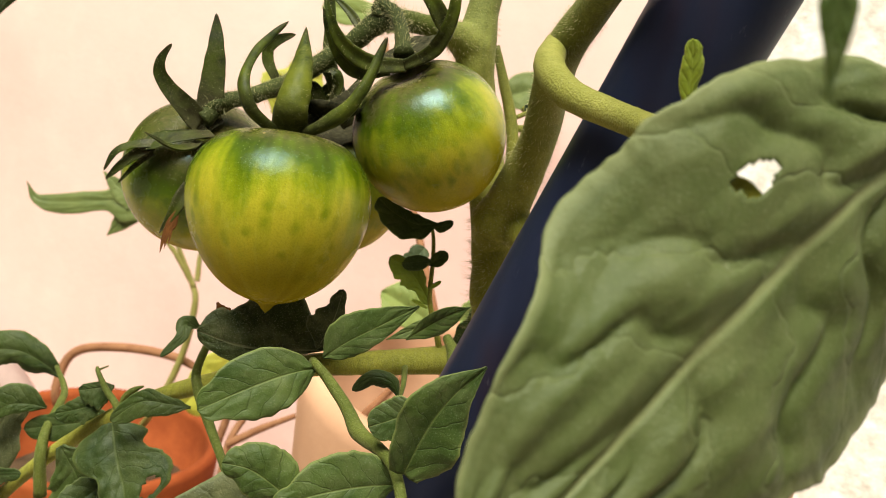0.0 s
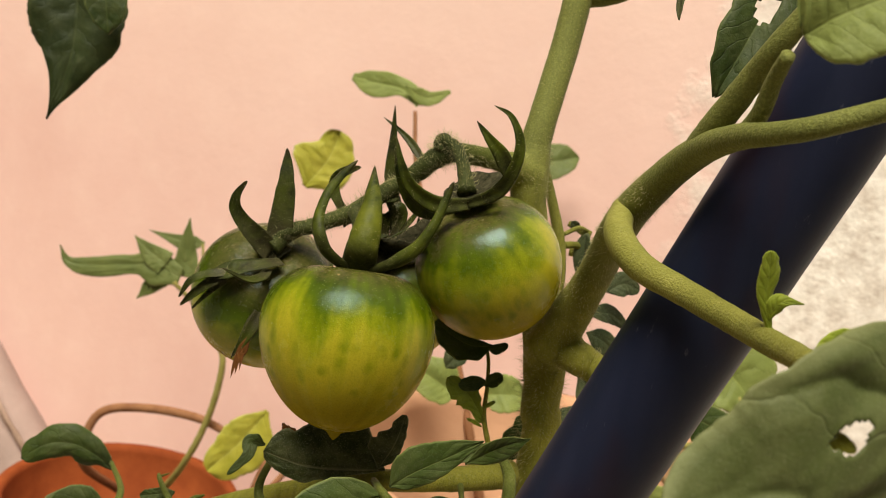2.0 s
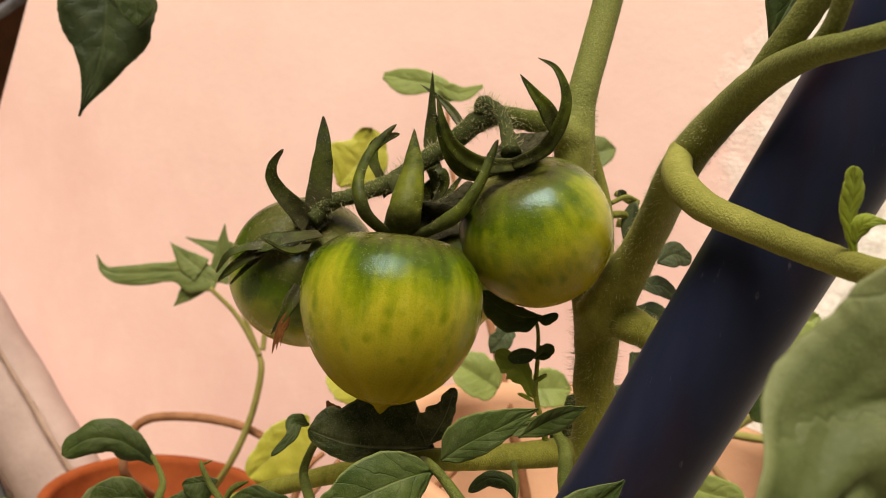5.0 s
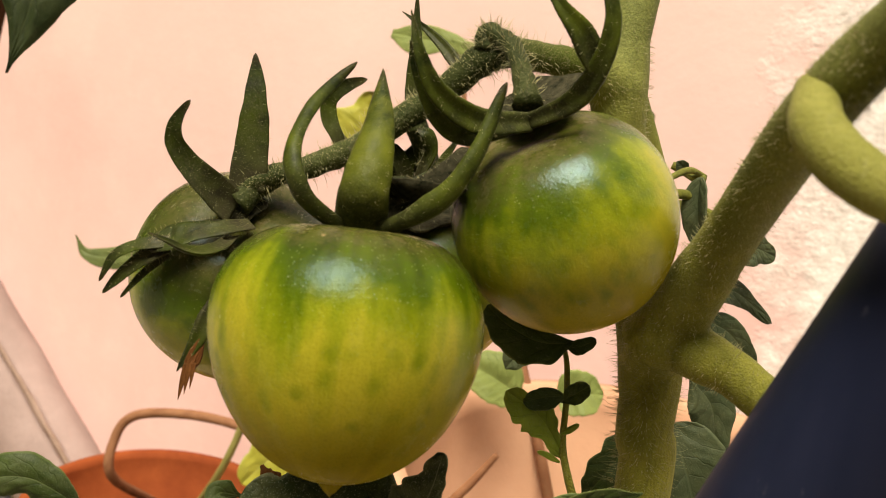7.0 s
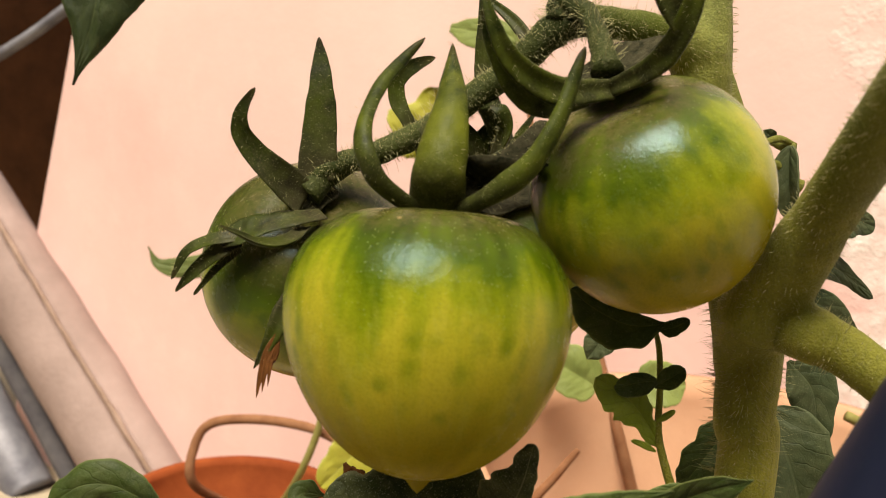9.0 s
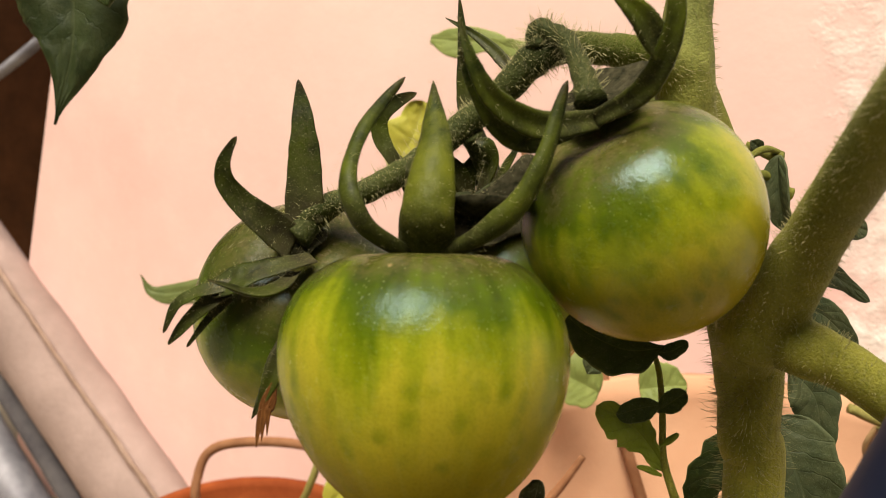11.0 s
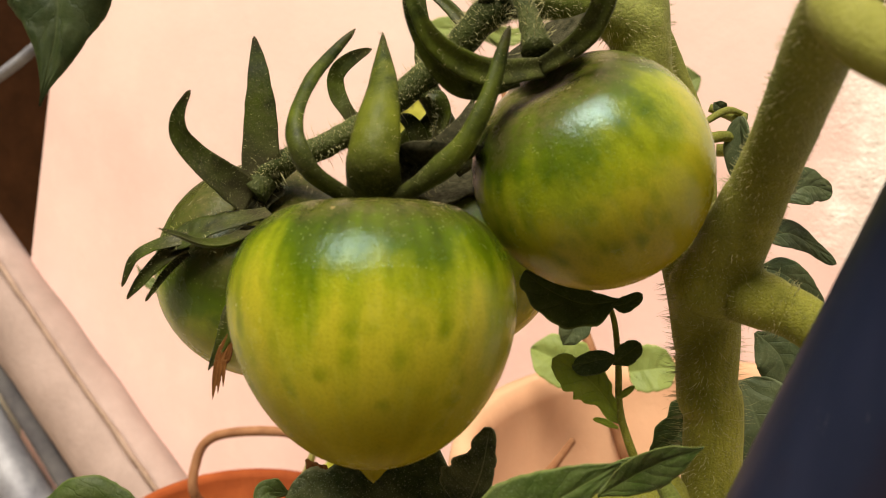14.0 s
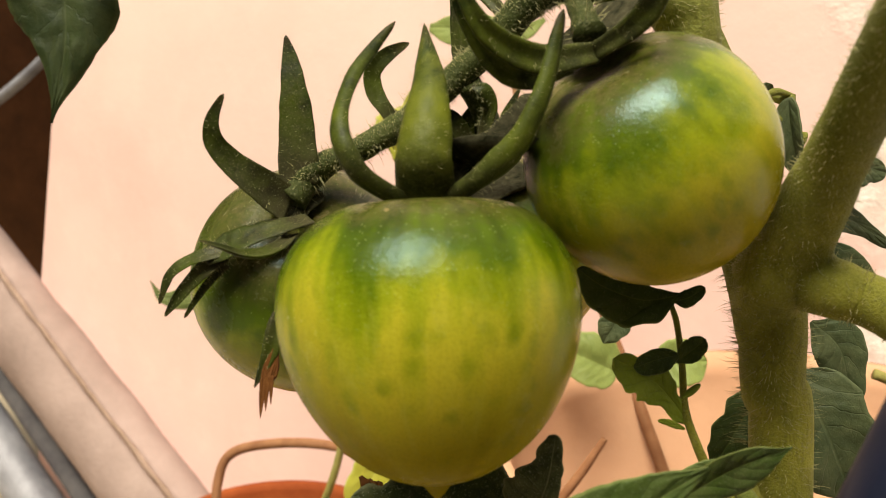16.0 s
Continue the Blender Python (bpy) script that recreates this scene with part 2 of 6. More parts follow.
def leaf_material(name, dark, light, vein, dust=0.25, net_depth=0.14, midrib=0.35, rib=None):
    """A dull, dusty blade, puckered between sunken ribs; u runs along the midrib, v across it."""
    m = Nodes(name)
    co, uv = m.coords(), m.coords("UV")
    u, v, _ = m.split(uv)
    side = m.math("ABSOLUTE", m.math("SUBTRACT", m.math("MULTIPLY", v, 2.0), 1.0))
    mid = m.ramp(side, [(0.012, 1.0), (0.05, 0.0)])
    wob = m.math("MULTIPLY", m.noise(co, 110, 3.0), 0.30)
    saw = m.math("FRACT", m.math("MULTIPLY", m.math("ADD", m.math("SUBTRACT", u, m.math("MULTIPLY", side, 0.26)), wob), 5.5))
    ribs = m.ramp(saw, [(0.0, 1.0), (0.05, 0.0), (0.95, 0.0), (1.0, 1.0)])
    pucker = m.ramp(saw, [(0.0, 0.0), (0.30, 0.9), (0.70, 0.9), (1.0, 0.0)])
    cells = m.tree.nodes.new("ShaderNodeTexVoronoi")
    cells.feature = "DISTANCE_TO_EDGE"
    cells.inputs["Scale"].default_value = 540
    bent = m.tree.nodes.new("ShaderNodeVectorMath")
    bent.operation = "ADD"
    m.link(co, bent.inputs[0])
    warp = m.node("ShaderNodeTexNoise", Scale=300.0, Detail=2.0)
    m.link(co, warp.inputs["Vector"])
    m.link(m.mapped(warp.outputs["Color"], (0.0026, 0.0026, 0.0026)), bent.inputs[1])
    m.link(bent.outputs[0], cells.inputs["Vector"])
    net = m.ramp(cells.outputs["Distance"], [(0.0, 1.0), (0.10, 0.0)])
    patch = m.noise(co, 55, 5.0, 0.6)
    col = m.mix(m.ramp(patch, [(0.32, 0.0), (0.68, 1.0)]), dark, light)
    col = m.mix(m.math("MULTIPLY", m.ramp(m.noise(co, 260, 3.0), [(0.45, 0.0), (0.70, 1.0)]), 0.35), col, dark)
    col = m.mix(m.math("MULTIPLY", ribs, m.ramp(side, [(0.5, 0.26), (0.95, 0.05)])), col, rib or (dark[0] * 0.5, dark[1] * 0.5, dark[2] * 0.5))
    col = m.mix(m.math("MULTIPLY", net, net_depth), col, (dark[0] * 0.6, dark[1] * 0.6, dark[2] * 0.6))
    col = m.mix(m.math("MULTIPLY", mid, midrib), col, vein)
    col = m.mix(m.ramp(side, [(0.90, 0.0), (0.985, 0.7)]), col, vein)
    grime = m.math("MULTIPLY", m.ramp(m.noise(co, 170, 6.0, 0.7), [(0.42, 0.0), (0.75, 1.0)]), dust * 1.4)
    col = m.mix(grime, col, (0.19, 0.185, 0.085))
    specks = m.math("MULTIPLY", m.ramp(m.noise(co, 4200, 2.0), [(0.60, 0.0), (0.67, 1.0)]), min(0.6, dust * 1.2))
    col = m.mix(specks, col, (0.26, 0.26, 0.18))
    height = m.math("ADD", m.math("MULTIPLY", m.math("MAXIMUM", mid, m.math("MULTIPLY", ribs, 0.7)), -1.0), m.math("ADD", m.math("MULTIPLY", pucker, 0.35), m.math("MULTIPLY", net, -0.75 * net_depth)))
    height = m.math("ADD", height, m.math("ADD", m.math("MULTIPLY", m.noise(co, 700, 3.0), 0.7), m.math("MULTIPLY", m.noise(co, 3200, 2.0), 0.15)))
    m.bump(height, 0.36, 0.0006)
    return m.done(col, m.ramp(patch, [(0.3, 0.46), (0.7, 0.62)]), Specular_IOR_Level=0.14)


def plain(name, a, b, scale=40, rough=0.6, bump=0.2, dist=0.001, **more):
    m = Nodes(name)
    co = m.coords()
    col = m.mix(m.ramp(m.noise(co, scale, 6.0, 0.65), [(0.3, 0.0), (0.7, 1.0)]), a, b)
    m.bump(m.noise(co, scale * 9, 4.0), bump, dist)
    more.setdefault("Specular_IOR_Level", 0.12)
    return m.done(col, rough, **more)


def wall_material():
    m = Nodes("pink_plaster")
    co = m.coords()
    x, y, z = m.split(co)
    fine = m.noise(co, 60, 6.0, 0.6)
    col = m.mix(m.ramp(m.noise(co, 5.0, 5.0, 0.6), [(0.3, 0.0), (0.7, 1.0)]), (0.65, 0.405, 0.362), (0.73, 0.49, 0.445))
    col = m.mix(m.math("MULTIPLY", m.ramp(m.noise(co, 28, 6.0, 0.7), [(0.5, 0.0), (0.75, 1.0)]), 0.25), col, (0.79, 0.59, 0.52))
    # the stronger light on the upper wall is put into the colour
    upper_light = m.ramp(m.math("ADD", z, m.math("MULTIPLY", m.math("SUBTRACT", m.noise(co, 4.0, 5.0, 0.6), 0.5), 0.30)), [(0.30, 0.0), (0.58, 0.75)])
    col = m.mix(upper_light, col, (0.82, 0.605, 0.535))
    # bare cement where the paint has come off
    edge = m.math("ADD", m.math("SUBTRACT", x, 0.17), m.math("MULTIPLY", m.math("SUBTRACT", m.noise(co, 16, 6.0, 0.7), 0.5), 0.16))
    bare = m.ramp(m.math("ADD", m.math("MULTIPLY", edge, 4.0), 0.5), [(0.44, 0.0), (0.60, 1.0)])
    grey = m.mix(m.ramp(m.noise(co, 70, 6.0, 0.75), [(0.34, 0.0), (0.58, 1.0)]), (0.55, 0.47, 0.41), (0.80, 0.74, 0.68))
    m.bump(m.math("ADD", m.math("MULTIPLY", fine, 0.14), m.math("MULTIPLY", m.math("MULTIPLY", bare, m.noise(co, 60, 4.0)), 0.45)), 0.6, 0.006)
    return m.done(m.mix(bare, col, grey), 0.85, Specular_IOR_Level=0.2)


STEM = stem_material("tomato_stem", (0.120, 0.118, 0.015), (0.310, 0.290, 0.045), 0.22, tall=(0.100, 0.108, 0.030))
TRUSS = stem_material("truss_stalk", (0.016, 0.022, 0.004), (0.055, 0.060, 0.014), 0.2)
TRUSS_GREEN = stem_material("truss_stalk_green", (0.016, 0.023, 0.004), (0.055, 0.062, 0.013), 0.2, (0.085, 0.10, 0.010))
PETIOLE = stem_material("young_stalk", (0.16, 0.155, 0.028), (0.25, 0.235, 0.055), 0.14)
STALK_GREEN = stem_material("leaf_stalk_green", (0.052, 0.064, 0.010), (0.110, 0.122, 0.024), 0.16)
# shaded, lit and half-lit copies of one sepal green; the light is in the colour
SEPAL = sepal_material("sepal_shaded", (0.003, 0.006, 0.0005), (0.026, 0.036, 0.004), 0.55, 0.5)
SEPAL_LIGHT = sepal_material("sepal_lit", (0.014, 0.024, 0.001), (0.066, 0.076, 0.008), 0.3)
SEPAL_MID = sepal_material("sepal_half_lit", (0.008, 0.014, 0.001), (0.044, 0.056, 0.006), 0.28)
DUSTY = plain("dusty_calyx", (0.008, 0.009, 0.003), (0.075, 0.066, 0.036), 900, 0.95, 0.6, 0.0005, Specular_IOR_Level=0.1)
WITHERED = plain("withered_brown", (0.05, 0.016, 0.004), (0.15, 0.058, 0.015), 300, 0.8, 0.4, 0.0005, Specular_IOR_Level=0.1)
HAIR = plain("plant_hair", (0.27, 0.24, 0.11), (0.42, 0.38, 0.20), 200, 0.6, 0.0)
LEAF = leaf_material("tomato_leaf", (0.020, 0.036, 0.006), (0.058, 0.081, 0.015), (0.140, 0.158, 0.045), 0.15)
LEAF_MID = leaf_material("young_leaf", (0.13, 0.17, 0.012), (0.22, 0.26, 0.026), (0.28, 0.32, 0.05), 0.1)
# darker copies of the leaf green, plain and dusty: shade put into the colour
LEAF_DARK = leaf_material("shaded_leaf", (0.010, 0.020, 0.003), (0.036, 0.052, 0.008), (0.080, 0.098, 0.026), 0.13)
LEAF_DUSTY = leaf_material("dusty_shaded_leaf", (0.010, 0.017, 0.003), (0.030, 0.042, 0.009), (0.13, 0.13, 0.065), 0.34, 0.35, 0.8)
# darkest copy, for the hanging leaf; its shade is put into the green
LEAF_SHADE = leaf_material("shaded_hanging_leaf", (0.008, 0.014, 0.003), (0.024, 0.034, 0.008), (0.05, 0.06, 0.02), 0.06)
LEAF_NEAR = leaf_material("old_leaf", (0.042, 0.056, 0.012), (0.078, 0.088, 0.030), (0.165, 0.175, 0.075), 0.14, 0.08, 0.8, (0.120, 0.130, 0.060))
LEAF_PALE = leaf_material("pale_leaf", (0.12, 0.145, 0.035), (0.165, 0.19, 0.05), (0.2, 0.23, 0.06), 0.08)
LEAF_YELLOW = leaf_material("yellow_leaf", (0.22, 0.21, 0.02), (0.32, 0.29, 0.04), (0.36, 0.35, 0.10), 0.1)
LEAF_GREY = leaf_material("grey_leaf", (0.036, 0.040, 0.014), (0.068, 0.070, 0.028), (0.10, 0.11, 0.045), 0.30)


def navy_material():
    m = Nodes("navy_paint")
    co = m.coords()
    long = m.noise(m.mapped(co, (90, 90, 14)), 1.0, 4.0, 0.6)
    col = m.mix(m.ramp(long, [(0.35, 0.0), (0.65, 1.0)]), (0.008, 0.011, 0.027), (0.014, 0.017, 0.038))
    # purple-brown reflection streaks put into the colour
    col = m.mix(m.ramp(m.noise(m.mapped(co, (60, 60, 22)), 1.0, 3.0), [(0.52, 0.0), (0.72, 0.7)]), col, (0.020, 0.008, 0.010))
    scuff = m.ramp(m.noise(m.mapped(co, (420, 420, 160)), 1.0, 4.0, 0.7), [(0.66, 0.0), (0.74, 0.5)])
    col = m.mix(scuff, col, (0.10, 0.10, 0.12))
    m.bump(m.noise(co, 300, 4.0), 0.12, 0.0005)
    return m.done(col, m.ramp(long, [(0.3, 0.40), (0.7, 0.50)]), Specular_IOR_Level=0.14)


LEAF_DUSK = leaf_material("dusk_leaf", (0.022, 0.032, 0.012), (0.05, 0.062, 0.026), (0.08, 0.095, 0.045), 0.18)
LEAF_WEED = leaf_material("weed_leaf", (0.070, 0.088, 0.022), (0.118, 0.136, 0.040), (0.15, 0.165, 0.06), 0.10)
NAVY = navy_material()
CLAY = plain("terracotta", (0.16, 0.032, 0.008), (0.25, 0.060, 0.016), 30, 0.85, 0.3)
TAN = plain("weathered_clay", (0.42, 0.222, 0.130), (0.50, 0.285, 0.175), 12, 0.9, 0.2, 0.002)
SOIL = plain("soil", (0.06, 0.035, 0.02), (0.14, 0.09, 0.05), 60, 0.95, 0.9, 0.008)
TWIG = plain("brown_twig", (0.17, 0.072, 0.034), (0.26, 0.125, 0.062), 120, 0.7, 0.4)
DRY = plain("dry_stalk", (0.30, 0.19, 0.09), (0.42, 0.28, 0.14), 120, 0.75, 0.3)
PALE_STEM = plain("pale_stem", (0.17, 0.15, 0.040), (0.25, 0.22, 0.068), 120, 0.65, 0.3)
LEDGE = plain("ledge_plaster", (0.225, 0.160, 0.140), (0.33, 0.24, 0.215), 14, 0.9, 0.3, 0.003)
SEAM = plain("dirty_seam", (0.20, 0.13, 0.095), (0.32, 0.22, 0.175), 40, 0.9, 0.5, 0.002)
STEEL = plain("worn_metal", (0.09, 0.085, 0.10), (0.28, 0.27, 0.29), 14, 0.55, 0.3, 0.002, Metallic=0.25)
RUBBER = plain("dark_strip", (0.05, 0.045, 0.05), (0.10, 0.09, 0.09), 30, 0.8, 0.3)
FLOOR = plain("cement_floor", (0.26, 0.21, 0.15), (0.38, 0.31, 0.22), 9, 0.9, 0.4, 0.004)
UNSEEN_WALL = plain("unseen_wall_plaster", (0.34, 0.33, 0.29), (0.46, 0.45, 0.40), 6, 0.9, 0.4, 0.004)
BROWN = plain("brown_wood", (0.045, 0.018, 0.008), (0.09, 0.036, 0.016), 20, 0.7, 0.3)


# ---- shapes ----
def obj(name, bm, material, parent=None, smooth=True):
    me = bpy.data.meshes.new(name)
    bmesh.ops.recalc_face_normals(bm, faces=bm.faces)
    bm.to_mesh(me)
    bm.free()
    for p in me.polygons:
        p.use_smooth = smooth
    me.materials.append(material)
    ob = new(name, me)
    if parent:
        ob.parent = parent
    return ob


def part(name, bm, material, parent, label=""):
    return tagged(obj(name, bm, material, parent), label)


def spline(points, n):
    """Catmull-Rom samples through points."""
    pts = [Vector(p) for p in points]
    if len(pts) == 2:
        return [pts[0].lerp(pts[1], i / (n - 1)) for i in range(n)]
    ext = [pts[0] * 2 - pts[1], *pts, pts[-1] * 2 - pts[-2]]
    out = []
    for i in range(n):
        s = i / (n - 1) * (len(pts) - 1)
        k = min(int(s), len(pts) - 2)
        f = s - k
        a, b, c, d = ext[k : k + 4]
        out.append(0.5 * (2 * b + (c - a) * f + (2 * a - 5 * b + 4 * c - d) * f * f + (3 * b - a - 3 * c + d) * f**3))
    return out


def tube(points, radii, segs=14, n=40, flat=1.0, facing=None, rough=0.05, bm=None, groove=0.0):
    """A rounded stalk along a curve. flat: thickness across the facing way as a share of the width."""
    bm = bm or bmesh.new()
    path = spline(points, n)
    side = None
    rings = []
    for i, p in enumerate(path):
        t = (path[min(i + 1, n - 1)] - path[max(i - 1, 0)]).normalized()
        if facing is not None:
            a = t.cross(Vector(facing)).normalized()
        else:
            a = (side - t * side.dot(t)).normalized() if side is not None else t.orthogonal().normalized()
        side = a
        b = t.cross(a)
        f = i / (n - 1) * (len(radii) - 1)
        k = min(int(f), len(radii) - 2)
        r = radii[k] + (radii[k + 1] - radii[k]) * (f - k)
        ring = []
        for j in range(segs):
            an = 2 * math.pi * j / segs
            wob = 1 + rough * noise.noise((p + a * math.cos(an) * r + b * math.sin(an) * r) * (0.7 / max(r, 1e-4)))
            x, y = math.cos(an) * r * wob, math.sin(an) * r * wob * flat
            if groove and y < 0:
                y += groove * r * (1 - abs(math.cos(an)))
            ring.append(bm.verts.new(p + a * x + b * y))
        rings.append(ring)
    uv = bm.loops.layers.uv.verify()
    for i, (r0, r1) in enumerate(zip(rings, rings[1:])):
        for j in range(segs):
            f = bm.faces.new((r0[j], r0[(j + 1) % segs], r1[(j + 1) % segs], r1[j]))
            for loop, (a, b) in zip(f.loops, ((i, j), (i, j + 1), (i + 1, j + 1), (i + 1, j))):
                loop[uv].uv = (a / (n - 1), b / segs)
    bm.faces.new(rings[0][::-1])
    bm.faces.new(rings[-1])
    return bm


def hairs(points, radii, count, length, seed, bm=None, th=0.000042):
    """Fine hairs all round a stalk, in one mesh."""
    rnd = random.Random(seed)
    bm = bm or bmesh.new()
    path = spline(points, 200)
    for _ in range(count):
        s = rnd.random()
        i = min(int(s * 199), 198)
        p, t = path[i].lerp(path[i + 1], rnd.random()), (path[i + 1] - path[i]).normalized()
        f = s * (len(radii) - 1)
        k = min(int(f), len(radii) - 2)
        r = radii[k] + (radii[k + 1] - radii[k]) * (f - k)
        a = t.orthogonal().normalized()
        b = t.cross(a)
        an = rnd.uniform(0, 2 * math.pi)
        out = a * math.cos(an) + b * math.sin(an)
        root = p + out * r * 0.96
        ln = length * rnd.uniform(0.35, 1.0)
        lean = (t * rnd.uniform(-0.35, 0.35) + t.cross(out) * rnd.uniform(-0.3, 0.3))
        mid, top = root + (out + lean * 0.3) * ln * 0.55, root + (out + lean) * ln
        e = out.cross(t).normalized()
        v = [bm.verts.new(root + q * th) for q in (t, e, -t - e)]
        m2 = [bm.verts.new(mid + q * th * 0.7) for q in (t, e, -t - e)]
        tip = bm.verts.new(top)
        for j in range(3):
            bm.faces.new((v[j], v[(j + 1) % 3], m2[(j + 1) % 3], m2[j]))
            bm.faces.new((m2[j], m2[(j + 1) % 3], tip))
    return bm


def hairy(ob, points, radii, count, length, seed):
    h = part("stem_hairs", hairs(points, radii, count, length, seed), HAIR, ob, "fine pale hairs")
    tagged(h, kind="stuff")
    return h


def leaf_mesh(base, tip, width, normal=(0, -1, 0.4), arch=0.08, fold=0.25, lobes=0, lobe=0.0, seed=0, broad=0.42, blunt=0.6, holes=(), curl=0.0, quilt=0.5, n=30, m=18, skew=0.0):
    """A leaf blade from base to tip: midrib fold, arched length, lobed or toothed edge, raised cells between the veins."""
    rnd = random.Random(seed)
    base, tip = Vector(base), Vector(tip)
    ax = tip - base
    ln = ax.length
    ax.normalize()
    nz = Vector(normal)
    nz = (nz - ax * nz.dot(ax)).normalized()
    ay = nz.cross(ax)
    ph = rnd.uniform(0, 6.28)
    pa, pb = broad / (1 - broad) * blunt, blunt
    peak = broad**pa * (1 - broad) ** pb
    bm = bmesh.new()
    uv = bm.loops.layers.uv.new("UVMap")
    top, bot, place = {}, {}, {}
    th = 0.00022
    for i in range(n + 1):
        u = i / n
        uu = min(max(u, 0.004), 0.996)
        half = width / 2 * uu**pa * (1 - uu) ** pb / peak
        if u > 0.84:
            half *= 1 - 0.5 * (u - 0.84) / 0.16
        for j in range(m + 1):
            v = 2 * j / m - 1
            edge = 1.0
            if lobes:
                saw = abs(((u * lobes + (0.5 if v > 0 else 0.15) + ph) % 1.0) * 2 - 1)
                edge = 1 - lobe * (1 - saw) ** 1.3 * math.sin(math.pi * min(1, u * 1.15)) ** 0.5
            edge *= 1 + 0.15 * noise.noise(Vector((u * 6, 3 if v > 0 else -3, seed))) + 0.03 * noise.noise(Vector((u * 17, 3 if v > 0 else -3, seed)))
            y = v * half * edge
            s = abs(v)
            z = arch * ln * 4 * u * (1 - u) + fold * s * half * 0.9 - curl * (s**2.2) * half
            cell = abs(math.sin(math.pi * (u - s * 0.24 + 0.10 * noise.noise(Vector((u * 4, v * 3, seed * 3.1)))) * 6.5)) * min(1.0, s * 4) * (1 - s**4)
            z += quilt * 0.06 * width * cell * (1 - u * 0.5)
            z += 0.06 * width * noise.noise(Vector((u * 3 + seed, v * 1.6, seed * 1.7)))
            p = base + ax * (u * ln) + ay * (y + skew * width * 4 * u * (1 - u)) + nz * z
            top[i, j], bot[i, j] = bm.verts.new(p + nz * th), bm.verts.new(p - nz * th)
            place[i, j] = (u, v)

    def gone(i, j):
        u, v = (i + 0.5) / n, 2 * (j + 0.5) / m - 1
        return any(((u - a) / c) ** 2 + ((v - b) / d) ** 2 < 1 for a, b, c, d in holes)

    def face(keys, grid):
        f = bm.faces.new([grid[k] for k in keys])
        for loop, k in zip(f.loops, keys):
            u, v = place[k]
            loop[uv].uv = (u, v * 0.5 + 0.5)

    kept = {(i, j) for i in range(n) for j in range(m) if not gone(i, j)}
    for i, j in kept:
        keys = [(i, j), (i + 1, j), (i + 1, j + 1), (i, j + 1)]
        face(keys, top)
        face(keys[::-1], bot)
        for (a, b), other in (((keys[0], keys[1]), (i, j - 1)), ((keys[1], keys[2]), (i + 1, j)), ((keys[2], keys[3]), (i, j + 1)), ((keys[3], keys[0]), (i - 1, j))):
            if other not in kept:
                f = bm.faces.new((top[b], top[a], bot[a], bot[b]))
                for loop, k in zip(f.loops, (b, a, a, b)):
                    loop[uv].uv = (place[k][0], place[k][1] * 0.5 + 0.5)
    loose = [v for v in bm.verts if not v.link_faces]
    bmesh.ops.delete(bm, geom=loose, context="VERTS")
    return bm


def leaf(parent, base, tip, width, material, name="leaflet", label="", **shape):
    return part(name, leaf_mesh(base, tip, width, **shape), material, parent, label)


def lathe(profile, segs=48, ribs=0, rib=0.0, lump=0.0, seed=0):
    """A turned body from (radius, height) pairs, bottom or top first."""
    bm = bmesh.new()
    rings = []
    for r, z in profile:
        if r <= 1e-6:
            rings.append([bm.verts.new((0, 0, z))])
            continue
        ring = []
        for j in range(segs):
            a = 2 * math.pi * j / segs
            rr = r * (1 + rib * math.cos(ribs * a) + lump * noise.noise(Vector((math.cos(a), math.sin(a), z / max(r, 1e-4) * 0.7 + seed))))
            ring.append(bm.verts.new((rr * math.cos(a), rr * math.sin(a), z)))
        rings.append(ring)
    for a, b in zip(rings, rings[1:]):
        if len(a) == 1 and len(b) == 1:
            continue
        for j in range(segs):
            k = (j + 1) % segs
            if len(a) == 1:
                bm.faces.new((a[0], b[j], b[k]))
            elif len(b) == 1:
                bm.faces.new((a[j], b[0], a[k]))
            else:
                bm.faces.new((a[j], b[j], b[k], a[k]))
    return bm


def tomato(parent, centre, down, radius, tip=0.0, taper=0.1, label="", tall=1.0, seed=0, green=0.0, streak=1.0, scars=(), heart=False, shine=1.0):
    """A fruit turned about its own axis, with the stalk end at local +z."""
    prof = []
    for i in range(65):
        f = math.pi * i / 64
        s, c = math.sin(f), math.cos(f)
        r = radius * s * (1 - taper * max(0.0, -c) + 0.03 * max(0, c))
        z = radius * tall * c * (0.97 if c > 0 else 1.0 + 0.3 * taper)
        if heart:
            r = radius * s * (0.980 + 0.152 * c + 0.067 * c * c + 0.021 * c**3)
            z = radius * tall * c * 0.965
        z -= radius * 0.14 * math.exp(-((f / 0.34) ** 2))
        z -= tip * math.exp(-(((math.pi - f) / 0.075) ** 2))
        prof.append((0 if i in (0, 64) else r, z))
    bm = lathe(prof, 64, 5, 0.006, 0.02, seed)
    m = Matrix.Translation(Vector(centre)) @ (-Vector(down)).to_track_quat("Z", "Y").to_matrix().to_4x4()
    marks = [(m.inverted() @ Vector(p), size) for p, size in scars]
    ob = part("tomato", bm, tomato_material(radius, green, streak, marks, shine), parent, label)
    ob.matrix_basis = m
    return ob


